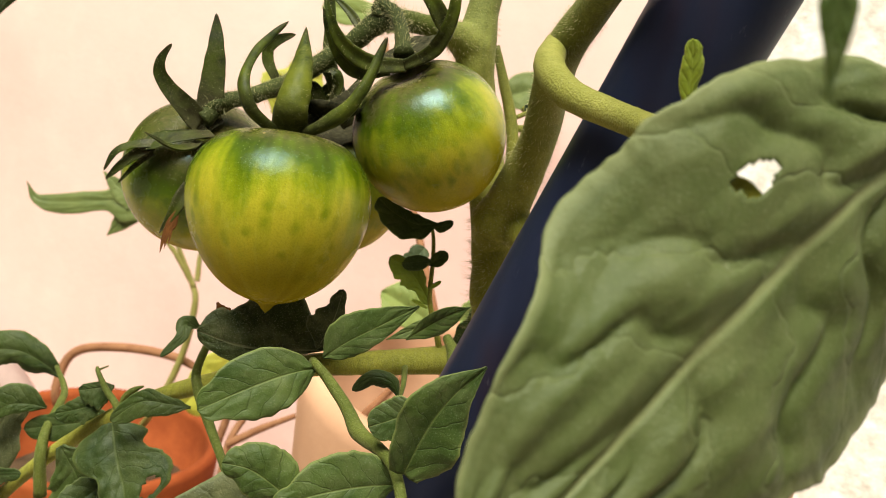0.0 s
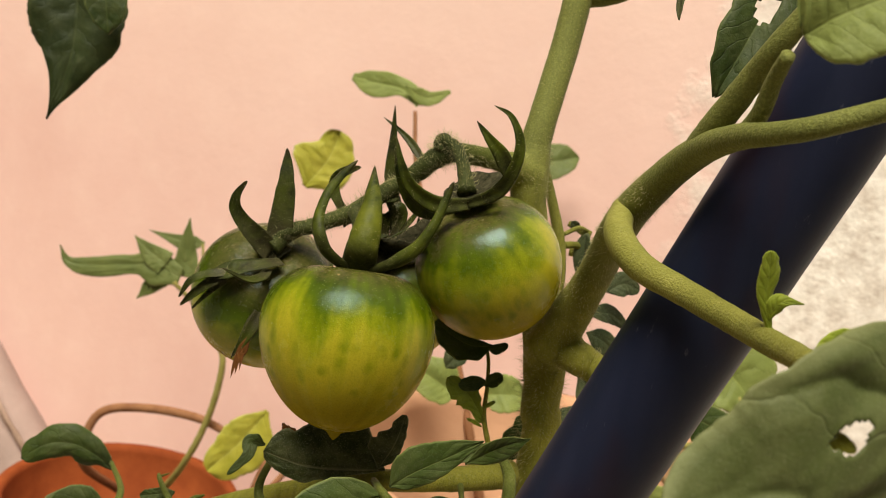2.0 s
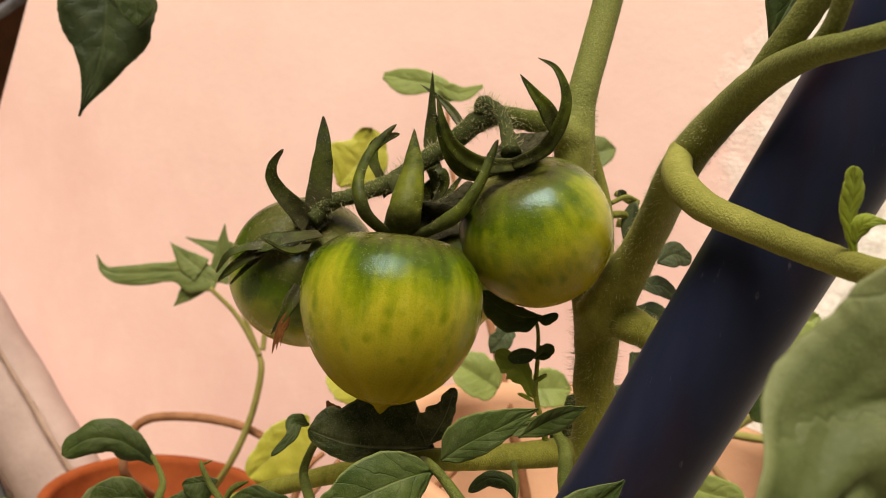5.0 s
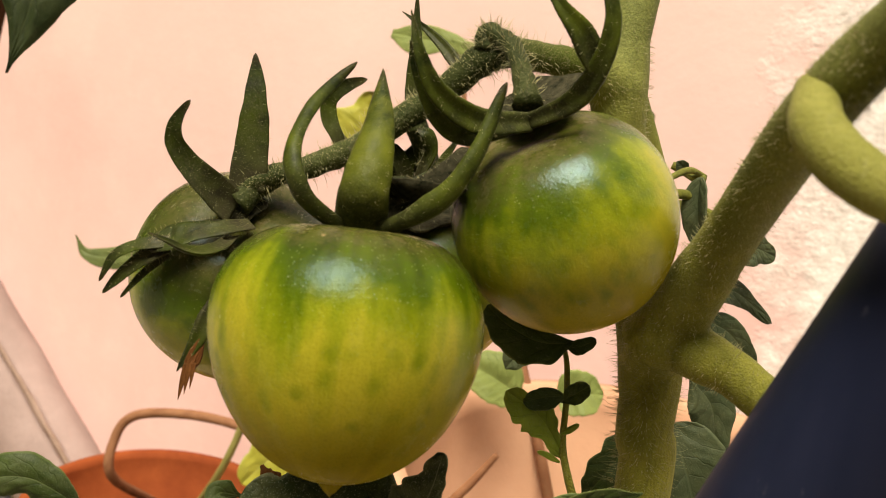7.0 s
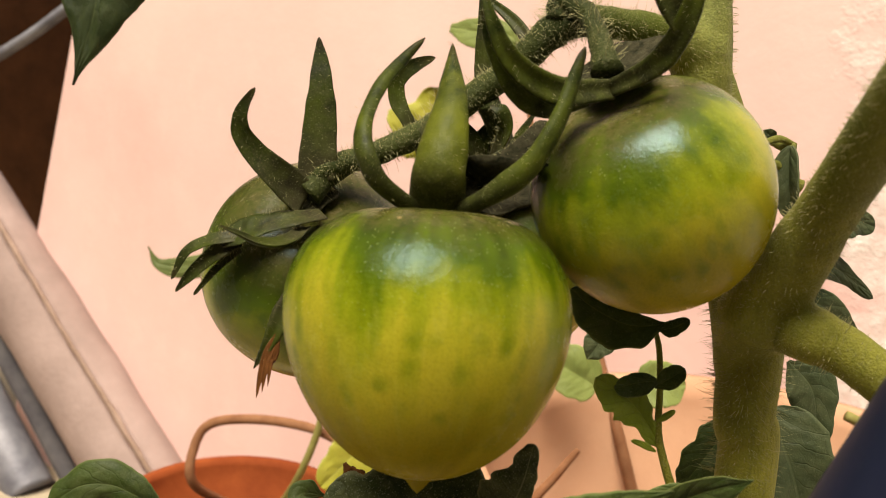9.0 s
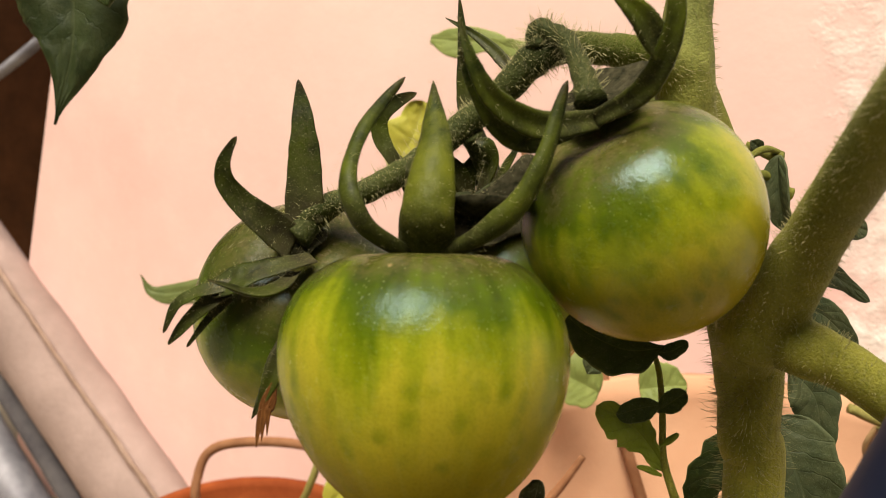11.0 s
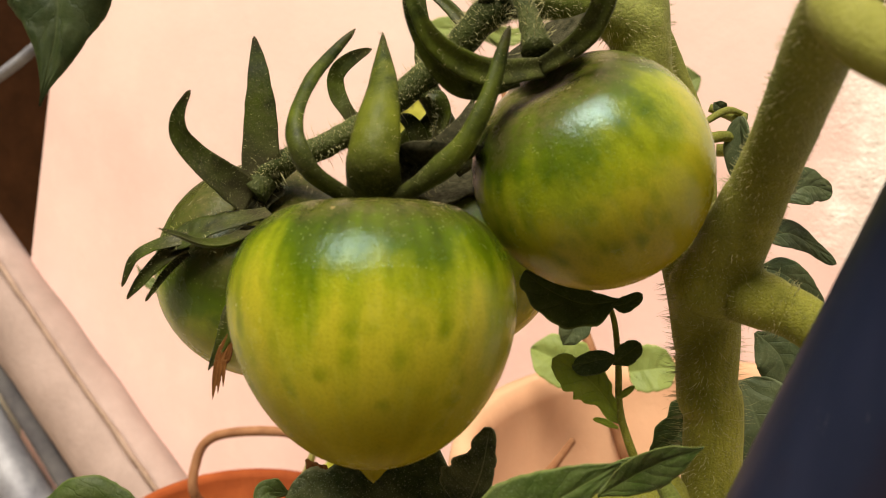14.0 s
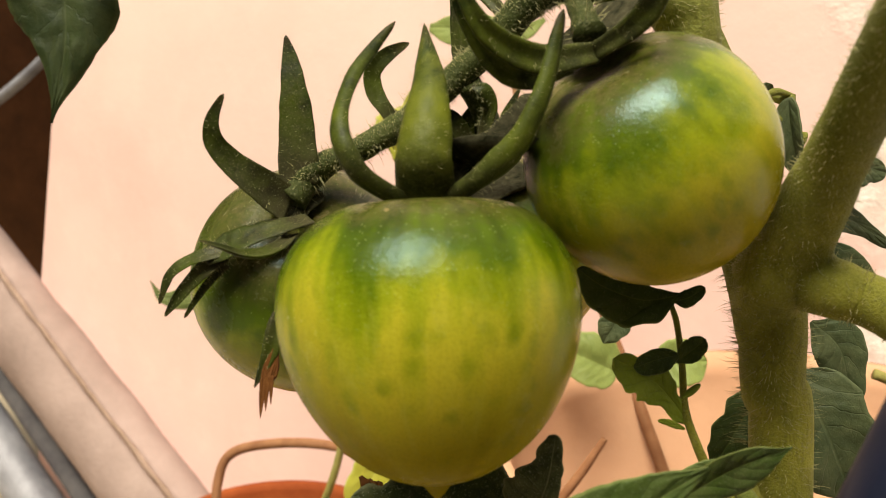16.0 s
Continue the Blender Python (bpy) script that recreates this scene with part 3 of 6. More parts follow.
def sepal(fruit, points, width, facing=(0, -1, 0.15), flat=0.3, mat=None, root=0.7, n=26):
    w = width / 2
    radii = [w * root, w * (0.5 + root * 0.5), w, w * 0.95, w * 0.84, w * 0.70, w * 0.56, w * 0.42, w * 0.26, w * 0.04]
    if root >= 1:
        radii = [w * 1.05, w * 1.05, w * 1.02, w * 0.95, w * 0.86, w * 0.74, w * 0.60, w * 0.44, w * 0.27, w * 0.04]
    bm = tube(points, radii, 18, 40, min(1.0, flat * 1.25), facing, 0.07, groove=0.75)
    first = len(bm.faces)
    if width > 0.002:
        hairs(points, [r * (0.5 + 0.5 * flat) for r in radii], 60, 0.0009, int(width * 1e6) + len(fruit.children), bm, 0.000022)
    bm.faces.ensure_lookup_table()
    for f in bm.faces[first:]:
        f.material_index = 1
    inv = fruit.matrix_basis.inverted()
    bmesh.ops.transform(bm, matrix=inv, verts=bm.verts)
    ob = part("sepal", bm, mat or SEPAL, fruit, "curled dark green sepal")
    ob.data.materials.append(HAIR)
    return ob


def sample(values, u, blunt=False):
    """A smooth value between evenly spaced ones; blunt: the last stretch closes in a round end."""
    f = u * (len(values) - 1)
    k = min(int(f), len(values) - 2)
    if blunt and k == len(values) - 2:
        return max(0.00005, values[k] * math.sqrt(max(0.0, 1 - (f - k) ** 2)))
    a, b, c, d = values[max(k - 1, 0)], values[k], values[k + 1], values[min(k + 2, len(values) - 1)]
    f -= k
    return max(0.0, 0.5 * (2 * b + (c - a) * f + (2 * a - 5 * b + 4 * c - d) * f * f + (3 * b - a - 3 * c + d) * f**3))


def blade(parent, mid, left, right, material, name="leaflet", label="", seed=0, fold=0.22, curl=0.15, quilt=0.6, teeth=0.0, holes=(), n=44, m=20, turn=0.0, lumps=0.0, pointed=False, normal=(0.0, -0.95, 0.3)):
    """A leaf grown along its midrib, with its own half widths on either side; turn tips the left half back towards the base."""
    bm = bmesh.new()
    uv = bm.loops.layers.uv.new("UVMap")
    path = spline(mid, n + 1)
    wide = max(left) + max(right)
    top, bot, place = {}, {}, {}
    for i, p in enumerate(path):
        u = i / n
        t = (path[min(i + 1, n)] - path[max(i - 1, 0)]).normalized()
        nz = Vector(normal)
        nz = (nz - t * nz.dot(t)).normalized()
        ay = nz.cross(t)
        for j in range(m + 1):
            v = 2 * j / m - 1
            s, side = abs(v), 1 if v > 0 else -1
            half = sample(left if v > 0 else right, u, not pointed)
            edge = 1 + teeth * 1.7 * noise.noise(Vector((u * 8, 5 * side, seed))) + 0.05 * noise.noise(Vector((u * 14, 3 * side, seed * 1.3))) + 0.025 * noise.noise(Vector((u * 38, 3 * side, seed)))
            z = fold * s * half * 0.9 - curl * s**2.4 * half
            if v > 0:
                z -= turn * s * half * (1 - u) ** 1.2
            cell = abs(math.sin(math.pi * (u - s * 0.26 + 0.13 * noise.noise(Vector((u * 4, v * 3, seed * 3.1)))) * 5.5)) ** 0.7 * min(1.0, s * 5) * (1 - s**4)
            z += quilt * 0.028 * wide * cell * (1 - u * 0.4)
            z += 0.02 * wide * noise.noise(Vector((u * 7 + seed, v * 4, seed * 0.7)))
            if lumps:
                z += lumps * 0.022 * wide * (abs(noise.noise(Vector((u * 11 + seed, v * 5, 2.3)))) + 0.5 * noise.noise(Vector((u * 21, v * 10, seed))))
            z += 0.09 * wide * s * s * noise.noise(Vector((u * 4.5, 2.0 * side, seed * 1.9)))
            q = p + ay * (v * half * edge) + nz * z
            th = 0.00016 * (1 - 0.5 * s)
            top[i, j], bot[i, j] = bm.verts.new(q + nz * th), bm.verts.new(q - nz * th)
            place[i, j] = (u, v * 0.5 + 0.5)

    def gone(i, j):
        u, v = (i + 0.5) / n, 2 * (j + 0.5) / m - 1
        return any(((u - a) / c) ** 2 + ((v - b) / d) ** 2 < 1 + 0.5 * noise.noise(Vector((u * 60, v * 20, seed))) for a, b, c, d in holes)

    kept = {(i, j) for i in range(n) for j in range(m) if not gone(i, j)}
    for i, j in sorted(kept):
        keys = [(i, j), (i + 1, j), (i + 1, j + 1), (i, j + 1)]
        for order, grid in ((keys, top), (keys[::-1], bot)):
            f = bm.faces.new([grid[k] for k in order])
            for loop, k in zip(f.loops, order):
                loop[uv].uv = place[k]
        for (a, b), other in (((keys[0], keys[1]), (i, j - 1)), ((keys[1], keys[2]), (i + 1, j)), ((keys[2], keys[3]), (i, j + 1)), ((keys[3], keys[0]), (i - 1, j))):
            if other not in kept:
                f = bm.faces.new((top[b], top[a], bot[a], bot[b]))
                for loop, k in zip(f.loops, (b, a, a, b)):
                    loop[uv].uv = place[k]
    bmesh.ops.delete(bm, geom=[v for v in bm.verts if not v.link_faces], context="VERTS")
    return part(name, bm, material, parent, label)


def sepal_blade(fruit, points, widths, facing, cup=0.6, mat=None, label="curled dark green sepal", hair=60, seed=0, n=44, m=12):
    """A fleshy sepal, hollow on the side that it faces."""
    bm = bmesh.new()
    uv = bm.loops.layers.uv.verify()
    path = spline(points, n + 1)
    rings = []
    for i, p in enumerate(path):
        u = i / n
        t = (path[min(i + 1, n)] - path[max(i - 1, 0)]).normalized()
        nz = Vector(facing)
        nz = (nz - t * nz.dot(t)).normalized()
        a = t.cross(nz)
        w = sample(widths, u) / 2 * (1 + 0.05 * noise.noise(Vector((u * 9, seed, 1))))
        if u > 0.95:
            w *= math.sqrt(max(0.06, 1 - ((u - 0.95) / 0.05) ** 2))
        th = 0.25 * min(w, 0.0016)
        ring = []
        for k in range(2 * m):
            inner = k >= m
            v = -1 + 2 * (k if not inner else 2 * m - 1 - k) / (m - 1)
            an = v * cup
            x, z = w * math.sin(an) / math.sin(cup), w * (1 - math.cos(an)) / math.sin(cup)
            z += (1 if inner else -1) * th * (1 - 0.85 * abs(v) ** 3) + 0.05 * w * noise.noise(Vector((u * 14, v * 3, seed)))
            ring.append(bm.verts.new(p + a * x + nz * z))
        rings.append(ring)
    c = 2 * m
    for i, (r0, r1) in enumerate(zip(rings, rings[1:])):
        for k in range(c):
            f = bm.faces.new((r0[k], r0[(k + 1) % c], r1[(k + 1) % c], r1[k]))
            for loop, (b, e) in zip(f.loops, ((i, k), (i, k + 1), (i + 1, k + 1), (i + 1, k))):
                loop[uv].uv = (b / n, e / c)
    bm.faces.new(rings[0][::-1])
    bm.faces.new(rings[-1])
    first = len(bm.faces)
    if hair:
        hairs(points, [w * 0.46 for w in widths], hair * 2, 0.0008, seed + 7, bm, 0.000018)
    bm.faces.ensure_lookup_table()
    for f in bm.faces[first:]:
        f.material_index = 1
    bmesh.ops.transform(bm, matrix=fruit.matrix_basis.inverted(), verts=bm.verts)
    ob = part("sepal", bm, mat or SEPAL, fruit, label)
    ob.data.materials.append(HAIR)
    return ob


# ---- setting ----
WALL_AT, WALL_TURN = Vector((0, 0.65, 0)), math.atan2(0.56, 1.0)


def wall_frame():
    """x runs along the wall to its right, y goes into it, z is up."""
    return Matrix.Translation(WALL_AT) @ Matrix.Rotation(-WALL_TURN, 4, "Z")


def prism(outline, depth):
    """An upright slab from an (x, z) outline, depth thick along +y."""
    bm = bmesh.new()
    a = [bm.verts.new((x, 0, z)) for x, z in outline]
    b = [bm.verts.new((x, depth, z)) for x, z in outline]
    bm.faces.new(a)
    bm.faces.new(b[::-1])
    k = len(a)
    for i in range(k):
        bm.faces.new((a[i], b[i], b[(i + 1) % k], a[(i + 1) % k]))
    return bm


def setting():
    bm = prism([(2.5, -0.3), (-0.72, -0.3), (-0.605, 0.195), (-0.47, 0.62), (-0.47, 2.6), (2.5, 2.6)], 0.15)
    bmesh.ops.bevel(bm, geom=bm.edges[:], offset=0.006, segments=2, affect="EDGES")
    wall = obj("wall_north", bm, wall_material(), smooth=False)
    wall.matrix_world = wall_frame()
    tagged(wall, "pink painted plaster wall with a bare peeling patch", "wall", kind="structure")

    bm = bmesh.new()
    bmesh.ops.create_grid(bm, x_segments=8, y_segments=8, size=300)
    floor = obj("ground", bm, FLOOR, smooth=False)
    floor.location.z = -0.06
    tagged(floor, "pale beige cement terrace floor", "floor", kind="structure")

    # sloping plaster kerb at the foot of the wall, with a strip and a rail along it
    f = wall_frame()
    kerb = tube([(-0.944, -0.02, 0.379), (-0.640, -0.02, 0.165), (-0.428, -0.02, 0.013), (-0.324, -0.02, -0.061)], [0.051] * 4, 16, 30, 0.7, (0, -1, 0), 0.08)
    kerb = obj("trim_kerb", kerb, LEDGE)
    kerb.matrix_world = f
    tagged(kerb, "sloping rounded plaster kerb along the wall foot", "kerb", kind="structure")
    rim = [(x + 0.030, -0.042, z + 0.041) for x, z in ((-0.944, 0.379), (-0.760, 0.250), (-0.640, 0.167), (-0.520, 0.078), (-0.428, 0.013), (-0.324, -0.061))]
    seam = obj("trim_seam", tube(rim, [0.0030, 0.0022, 0.0034, 0.0024, 0.0034, 0.0026], 10, 60, 0.6, (0, -1, 0), 0.8), SEAM)
    seam.matrix_world = f
    tagged(seam, "dirty brown seam along the kerb", "seam", kind="structure")
    strip = tube([(-0.95, -0.03, 0.315), (-0.70, -0.03, 0.125), (-0.52, -0.03, -0.015), (-0.46, -0.03, -0.065)], [0.010] * 4, 10, 24, 0.8, None, 0.05)
    strip = obj("trim_strip", strip, RUBBER)
    strip.matrix_world = f
    tagged(strip, "dark grey strip beside the kerb", "strip", kind="structure")
    rail = obj("metal_rail", tube([(-0.98, -0.04, 0.27), (-0.71, -0.04, 0.060), (-0.586, -0.04, -0.037), (-0.55, -0.04, -0.066)], [0.024] * 4, 20, 30, 1.0, None, 0.03), STEEL)
    rail.matrix_world = f
    tagged(rail, "worn grey metal rail sloping beside the kerb", "rail")

    # unseen plain walls added behind and beside the path to hold back sky light
    for name, x, y, turned, long in (("unseen_wall_south", -2.6, -1.45, 0, 4.9), ("unseen_wall_west", -2.6, 1.9, -90, 3.35)):
        bm = prism([(0, -0.06), (0, 2.5), (long, 2.5), (long, -0.06)], 0.12 if turned else -0.12)
        back = obj(name, bm, UNSEEN_WALL, smooth=False)
        back.matrix_world = pose(x, y, 0, 0, 0, turned)
        tagged(back, "unseen plain wall added to hold back sky light", "wall", kind="structure")

    for i in range(5):
        bm = prism([(-0.5 - 0.36 * i, -0.06), (-0.5 - 0.355 - 0.36 * i, -0.06), (-0.5 - 0.355 - 0.36 * i, 2.2), (-0.5 - 0.36 * i, 2.2)], 0.05)
        bmesh.ops.bevel(bm, geom=bm.edges[:], offset=0.008, segments=2, affect="EDGES")
        if i == 0:
            boards = new("wood_screen")
            tagged(boards, "dark brown wooden boards beyond the wall end", "screen")
        board = part("board", bm, BROWN, boards)
        board.location = (0, 1.75, 0)
    wire = obj("cable", tube([(-1.6, 1.7, 0.0), (-1.06, 1.62, 0.30), (-0.86, 1.58, 0.42), (-0.7, 1.55, 0.55)], [0.010] * 4, 8, 20), STEEL)
    tagged(wire, "thin grey cable across the brown boards", "cable")


setting()


# ---- the stake ----
def stake():
    top, low = 0.75, -0.06
    at = lambda z: Vector((0.0361 + 0.2865 * (z - 0.40), 0.1471 - 0.1975 * (z - 0.40), z))
    pts = [at(low + (top - low) * i / 5) for i in range(6)]
    ob = obj("plant_stake", tube(pts, [0.0100] * 6, 32, 60, 1.0, None, 0.02), NAVY)
    tagged(ob, "dark navy blue painted round stake leaning beside the tomato plant", "stake")


stake()


# ---- the tomato plant ----
plant = new("tomato_plant")
plant.location = (0, 0, 0)
tagged(plant, "green tomato plant with hairy stems and a truss of unripe fruit", "plant")

S_PTS = [(0.016, 0.200, -0.06), (0.0225, 0.206, 0.20), (0.0227, 0.2163, 0.3288), (0.0209, 0.2165, 0.3457), (0.0196, 0.2158, 0.3598), (0.0159, 0.2207, 0.3720), (0.0117, 0.2248, 0.3847), (0.0079, 0.2240, 0.3993), (0.0075, 0.2255, 0.4080), (0.0084, 0.2279, 0.4169), (0.0110, 0.2350, 0.4353), (0.0122, 0.2388, 0.4488)]
S_RAD = [0.0052, 0.0052, 0.0048, 0.0048, 0.0051, 0.0046, 0.0045, 0.0044, 0.0039, 0.0036, 0.0036, 0.0037]
main_stem = part("main_stem", tube(S_PTS, S_RAD, 24, 140, rough=0.02), STEM, plant)
hairy(main_stem, S_PTS[2:7], S_RAD[2:7], 750, 0.0038, 3)
hairy(main_stem, S_PTS[2:8], S_RAD[2:8], 1500, 0.0014, 13)
hairy(main_stem, S_PTS[7:], S_RAD[7:], 700, 0.0009, 4)
t_pts = [(0.0130, 0.2406, 0.4477), (0.0126, 0.2426, 0.4592), (0.0127, 0.2503, 0.4803)]
part("stem_top", tube(t_pts, [0.0035, 0.0030, 0.0028], 14, 20), STEM, plant)
t_pts = [(0.0140, 0.2407, 0.4486), (0.0203, 0.2367, 0.4499), (0.0281, 0.2311, 0.4540), (0.0400, 0.2262, 0.4626)]
part("side_branch", tube(t_pts, [0.0028, 0.0024, 0.0022, 0.002], 14, 20), STEM, plant)

# the side branch that climbs to the stake, and its fork
B_PTS = [(0.0180, 0.2093, 0.3638), (0.0210, 0.2038, 0.3734), (0.0224, 0.1908, 0.3869), (0.0199, 0.1628, 0.4019), (0.0222, 0.1531, 0.4103), (0.0247, 0.1430, 0.4168), (0.0267, 0.1315, 0.4203), (0.0291, 0.1236, 0.4217), (0.0326, 0.1179, 0.4235), (0.0414, 0.1147, 0.4281), (0.0496, 0.1076, 0.4333)]
B_RAD = [0.0056, 0.0045, 0.0038, 0.0034, 0.0030, 0.0026, 0.0020, 0.0017, 0.0016, 0.0015, 0.0014]
branch = part("side_branch", tube(B_PTS, B_RAD, 18, 90, rough=0.02), STEM, plant)
hairy(branch, B_PTS[:5], B_RAD[:5], 2200, 0.0010, 5)
u_pts = [(0.0242, 0.1440, 0.4163), (0.0253, 0.1406, 0.4205), (0.0267, 0.1373, 0.4249), (0.0280, 0.1340, 0.4294), (0.0294, 0.1298, 0.4346), (0.0331, 0.1271, 0.4424)]
part("side_branch", tube(u_pts, [0.0020, 0.0022, 0.0021, 0.0018, 0.0015], 14, 30), STEM, plant)
u_pts = [(0.0267, 0.1325, 0.4201), (0.0279, 0.1298, 0.4222), (0.0282, 0.1272, 0.4250), (0.0280, 0.1248, 0.4287), (0.0279, 0.1213, 0.4323)]
part("side_branch", tube(u_pts, [0.0013, 0.0014, 0.0013, 0.0010], 12, 24), STEM, plant)
L_PTS = [(0.0186, 0.1592, 0.4046), (0.0172, 0.1515, 0.4007), (0.0202, 0.1438, 0.3972), (0.0263, 0.1355, 0.3955), (0.0309, 0.1231, 0.3947), (0.0330, 0.1100, 0.3949), (0.0349, 0.1000, 0.3964), (0.0506, 0.0921, 0.4025)]
L_RAD = [0.0022, 0.0026, 0.0025, 0.0022, 0.0020, 0.0018, 0.0016, 0.0014]
loop_stalk = part("leaf_stalk", tube(L_PTS, L_RAD, 18, 70), PETIOLE, plant, "pale yellow-green bent leaf stalk")
N_PTS = [(0.0192, 0.2144, 0.3639), (0.0245, 0.2059, 0.3640), (0.0298, 0.2002, 0.3627), (0.0367, 0.1965, 0.3584), (0.0482, 0.1956, 0.3516)]
nb = part("side_branch", tube(N_PTS, [0.0040, 0.0038, 0.0036, 0.0034, 0.003], 16, 30), STEM, plant)
hairy(nb, N_PTS, [0.0040, 0.0038, 0.0036, 0.0034, 0.003], 300, 0.0010, 6)

# the truss
R_PTS = [(0.0080, 0.2246, 0.4025), (0.0019, 0.2202, 0.4044), (-0.0051, 0.2157, 0.4052), (-0.0117, 0.2126, 0.4053), (-0.0156, 0.2117, 0.4035), (-0.0209, 0.2118, 0.3979), (-0.0272, 0.2113, 0.3924), (-0.0334, 0.2093, 0.3872), (-0.0404, 0.2076, 0.3832), (-0.0463, 0.2061, 0.3809), (-0.0490, 0.2061, 0.3782), (-0.0498, 0.2090, 0.3743)]
R_RAD = [0.0030, 0.0028, 0.0024, 0.0023, 0.0026, 0.0021, 0.0021, 0.0019, 0.0018, 0.0017, 0.0016, 0.0018]
truss = part("truss_stalk", tube(R_PTS, R_RAD, 16, 80, rough=0.15), TRUSS_GREEN, plant, "dusty hairy fruit truss stalk")
hairy(truss, R_PTS, R_RAD, 1500, 0.0011, 7)
hairy(truss, R_PTS, R_RAD, 6000, 0.00035, 22)
hairy(truss, R_PTS[1:], R_RAD[1:], 420, 0.0030, 8)
K_PTS = [(-0.0155, 0.2104, 0.4048), (-0.0150, 0.2114, 0.4075), (-0.0113, 0.2076, 0.4060), (-0.0093, 0.2020, 0.4022), (-0.0079, 0.1973, 0.3981)]
knee = part("truss_stalk", tube(K_PTS, [0.0017, 0.0018, 0.0015, 0.0015, 0.0022], 14, 30, rough=0.25), TRUSS, plant)
hairy(knee, K_PTS[:3], [0.0017, 0.0019, 0.0015], 160, 0.0026, 19)
hairy(knee, K_PTS, [0.0017, 0.0018, 0.0015, 0.0015, 0.0022], 160, 0.0024, 9)
part("truss_stalk", tube([(-0.0320, 0.2074, 0.3876), (-0.0295, 0.1999, 0.3851), (-0.0283, 0.1892, 0.3811)], [0.0018, 0.0018, 0.0022], 12, 20), TRUSS, plant)
part("truss_stalk", tube([(-0.0246, 0.2113, 0.3925), (-0.0229, 0.2138, 0.3887), (-0.0216, 0.2161, 0.3840)], [0.0018, 0.0018, 0.0024], 12, 20), TRUSS, plant)
part("truss_stalk", tube([(-0.0441, 0.2078, 0.3818), (-0.0476, 0.2062, 0.3789), (-0.0495, 0.2043, 0.3765)], [0.0017, 0.0019, 0.0024], 12, 20), TRUSS, plant)

# swollen nodes where the stalks leave the stem
def stem_node(pieces, label):
    """Rounded joint grown out of several stalks."""
    bm = bmesh.new()
    for points, radii in pieces:
        tube(points, radii, 20, 24, rough=0.02, bm=bm)
    ob = part("stem_node", bm, STEM, plant, label)
    grown = ob.modifiers.new("grown", "REMESH")
    grown.mode, grown.voxel_size, grown.use_smooth_shade = "VOXEL", 0.00045, True
    soft = ob.modifiers.new("soft", "SMOOTH")
    soft.factor, soft.iterations = 0.5, 26
    for k, (points, radii) in enumerate(pieces):
        hairy(ob, points, radii, 260, 0.0016, 60 + k)
    return ob


stem_node([([(0.0205, 0.2165, 0.3492), (0.0200, 0.2160, 0.3549), (0.0190, 0.2167, 0.3622), (0.0169, 0.2192, 0.3690), (0.0157, 0.2210, 0.3733)], [0.0043, 0.0053, 0.0057, 0.0052, 0.0038]), ([(0.0189, 0.2148, 0.3599), (0.0202, 0.2067, 0.3694), (0.0218, 0.1996, 0.3787), (0.0223, 0.1939, 0.3840)], [0.0050, 0.0052, 0.0045, 0.0033]), ([(0.0188, 0.2154, 0.3636), (0.0224, 0.2089, 0.3641), (0.0262, 0.2023, 0.3639), (0.0286, 0.2007, 0.3631)], [0.0044, 0.0044, 0.0041, 0.0030])], "swollen hairy node of the stem")
stem_node([([(0.0095, 0.2243, 0.3913), (0.0080, 0.2239, 0.3986), (0.0075, 0.2250, 0.4053), (0.0077, 0.2266, 0.4120)], [0.0040, 0.0048, 0.0047, 0.0037]), ([(0.0079, 0.2245, 0.4020), (0.0050, 0.2226, 0.4032), (0.0019, 0.2202, 0.4043), (-0.0017, 0.2177, 0.4049)], [0.0054, 0.0046, 0.0034, 0.0022])], "swollen node of the stem")

# fruit
B_C = Vector((-0.0275, 0.1861, 0.3623))
fruit_b = tomato(plant, B_C, Vector((-0.0266, 0.1813, 0.3418)) - B_C, 0.0189, 0.0020, 0.07, "plump unripe green tomato mottled yellow with a pointed end", seed=1, green=0.045, shine=0.6, heart=True, scars=(((-0.0309, 0.1774, 0.3788), 0.0006), ((-0.0195, 0.1806, 0.3785), 0.0006)))
C_C = Vector((0.0003, 0.2008, 0.3821))
fruit_c = tomato(plant, C_C, C_C - Vector((-0.0078, 0.1949, 0.3961)), 0.0166, 0.0, 0.04, "round unripe green tomato with dark shoulders", seed=2, green=-0.015, streak=0.6)
A_C = Vector((-0.0508, 0.2157, 0.3624))
fruit_a = tomato(plant, A_C, A_C - Vector((-0.0498, 0.2043, 0.3765)), 0.0179, 0.0, 0.05, "unripe green tomato with dark speckled shoulders", seed=3, green=0.10, streak=0.6)
D_C = Vector((-0.0204, 0.2329, 0.3629))
fruit_d = tomato(plant, D_C, D_C - Vector((-0.0214, 0.2275, 0.3793)), 0.0172, 0.0, 0.05, "half hidden unripe green tomato", seed=4, green=0.0, streak=0.6)

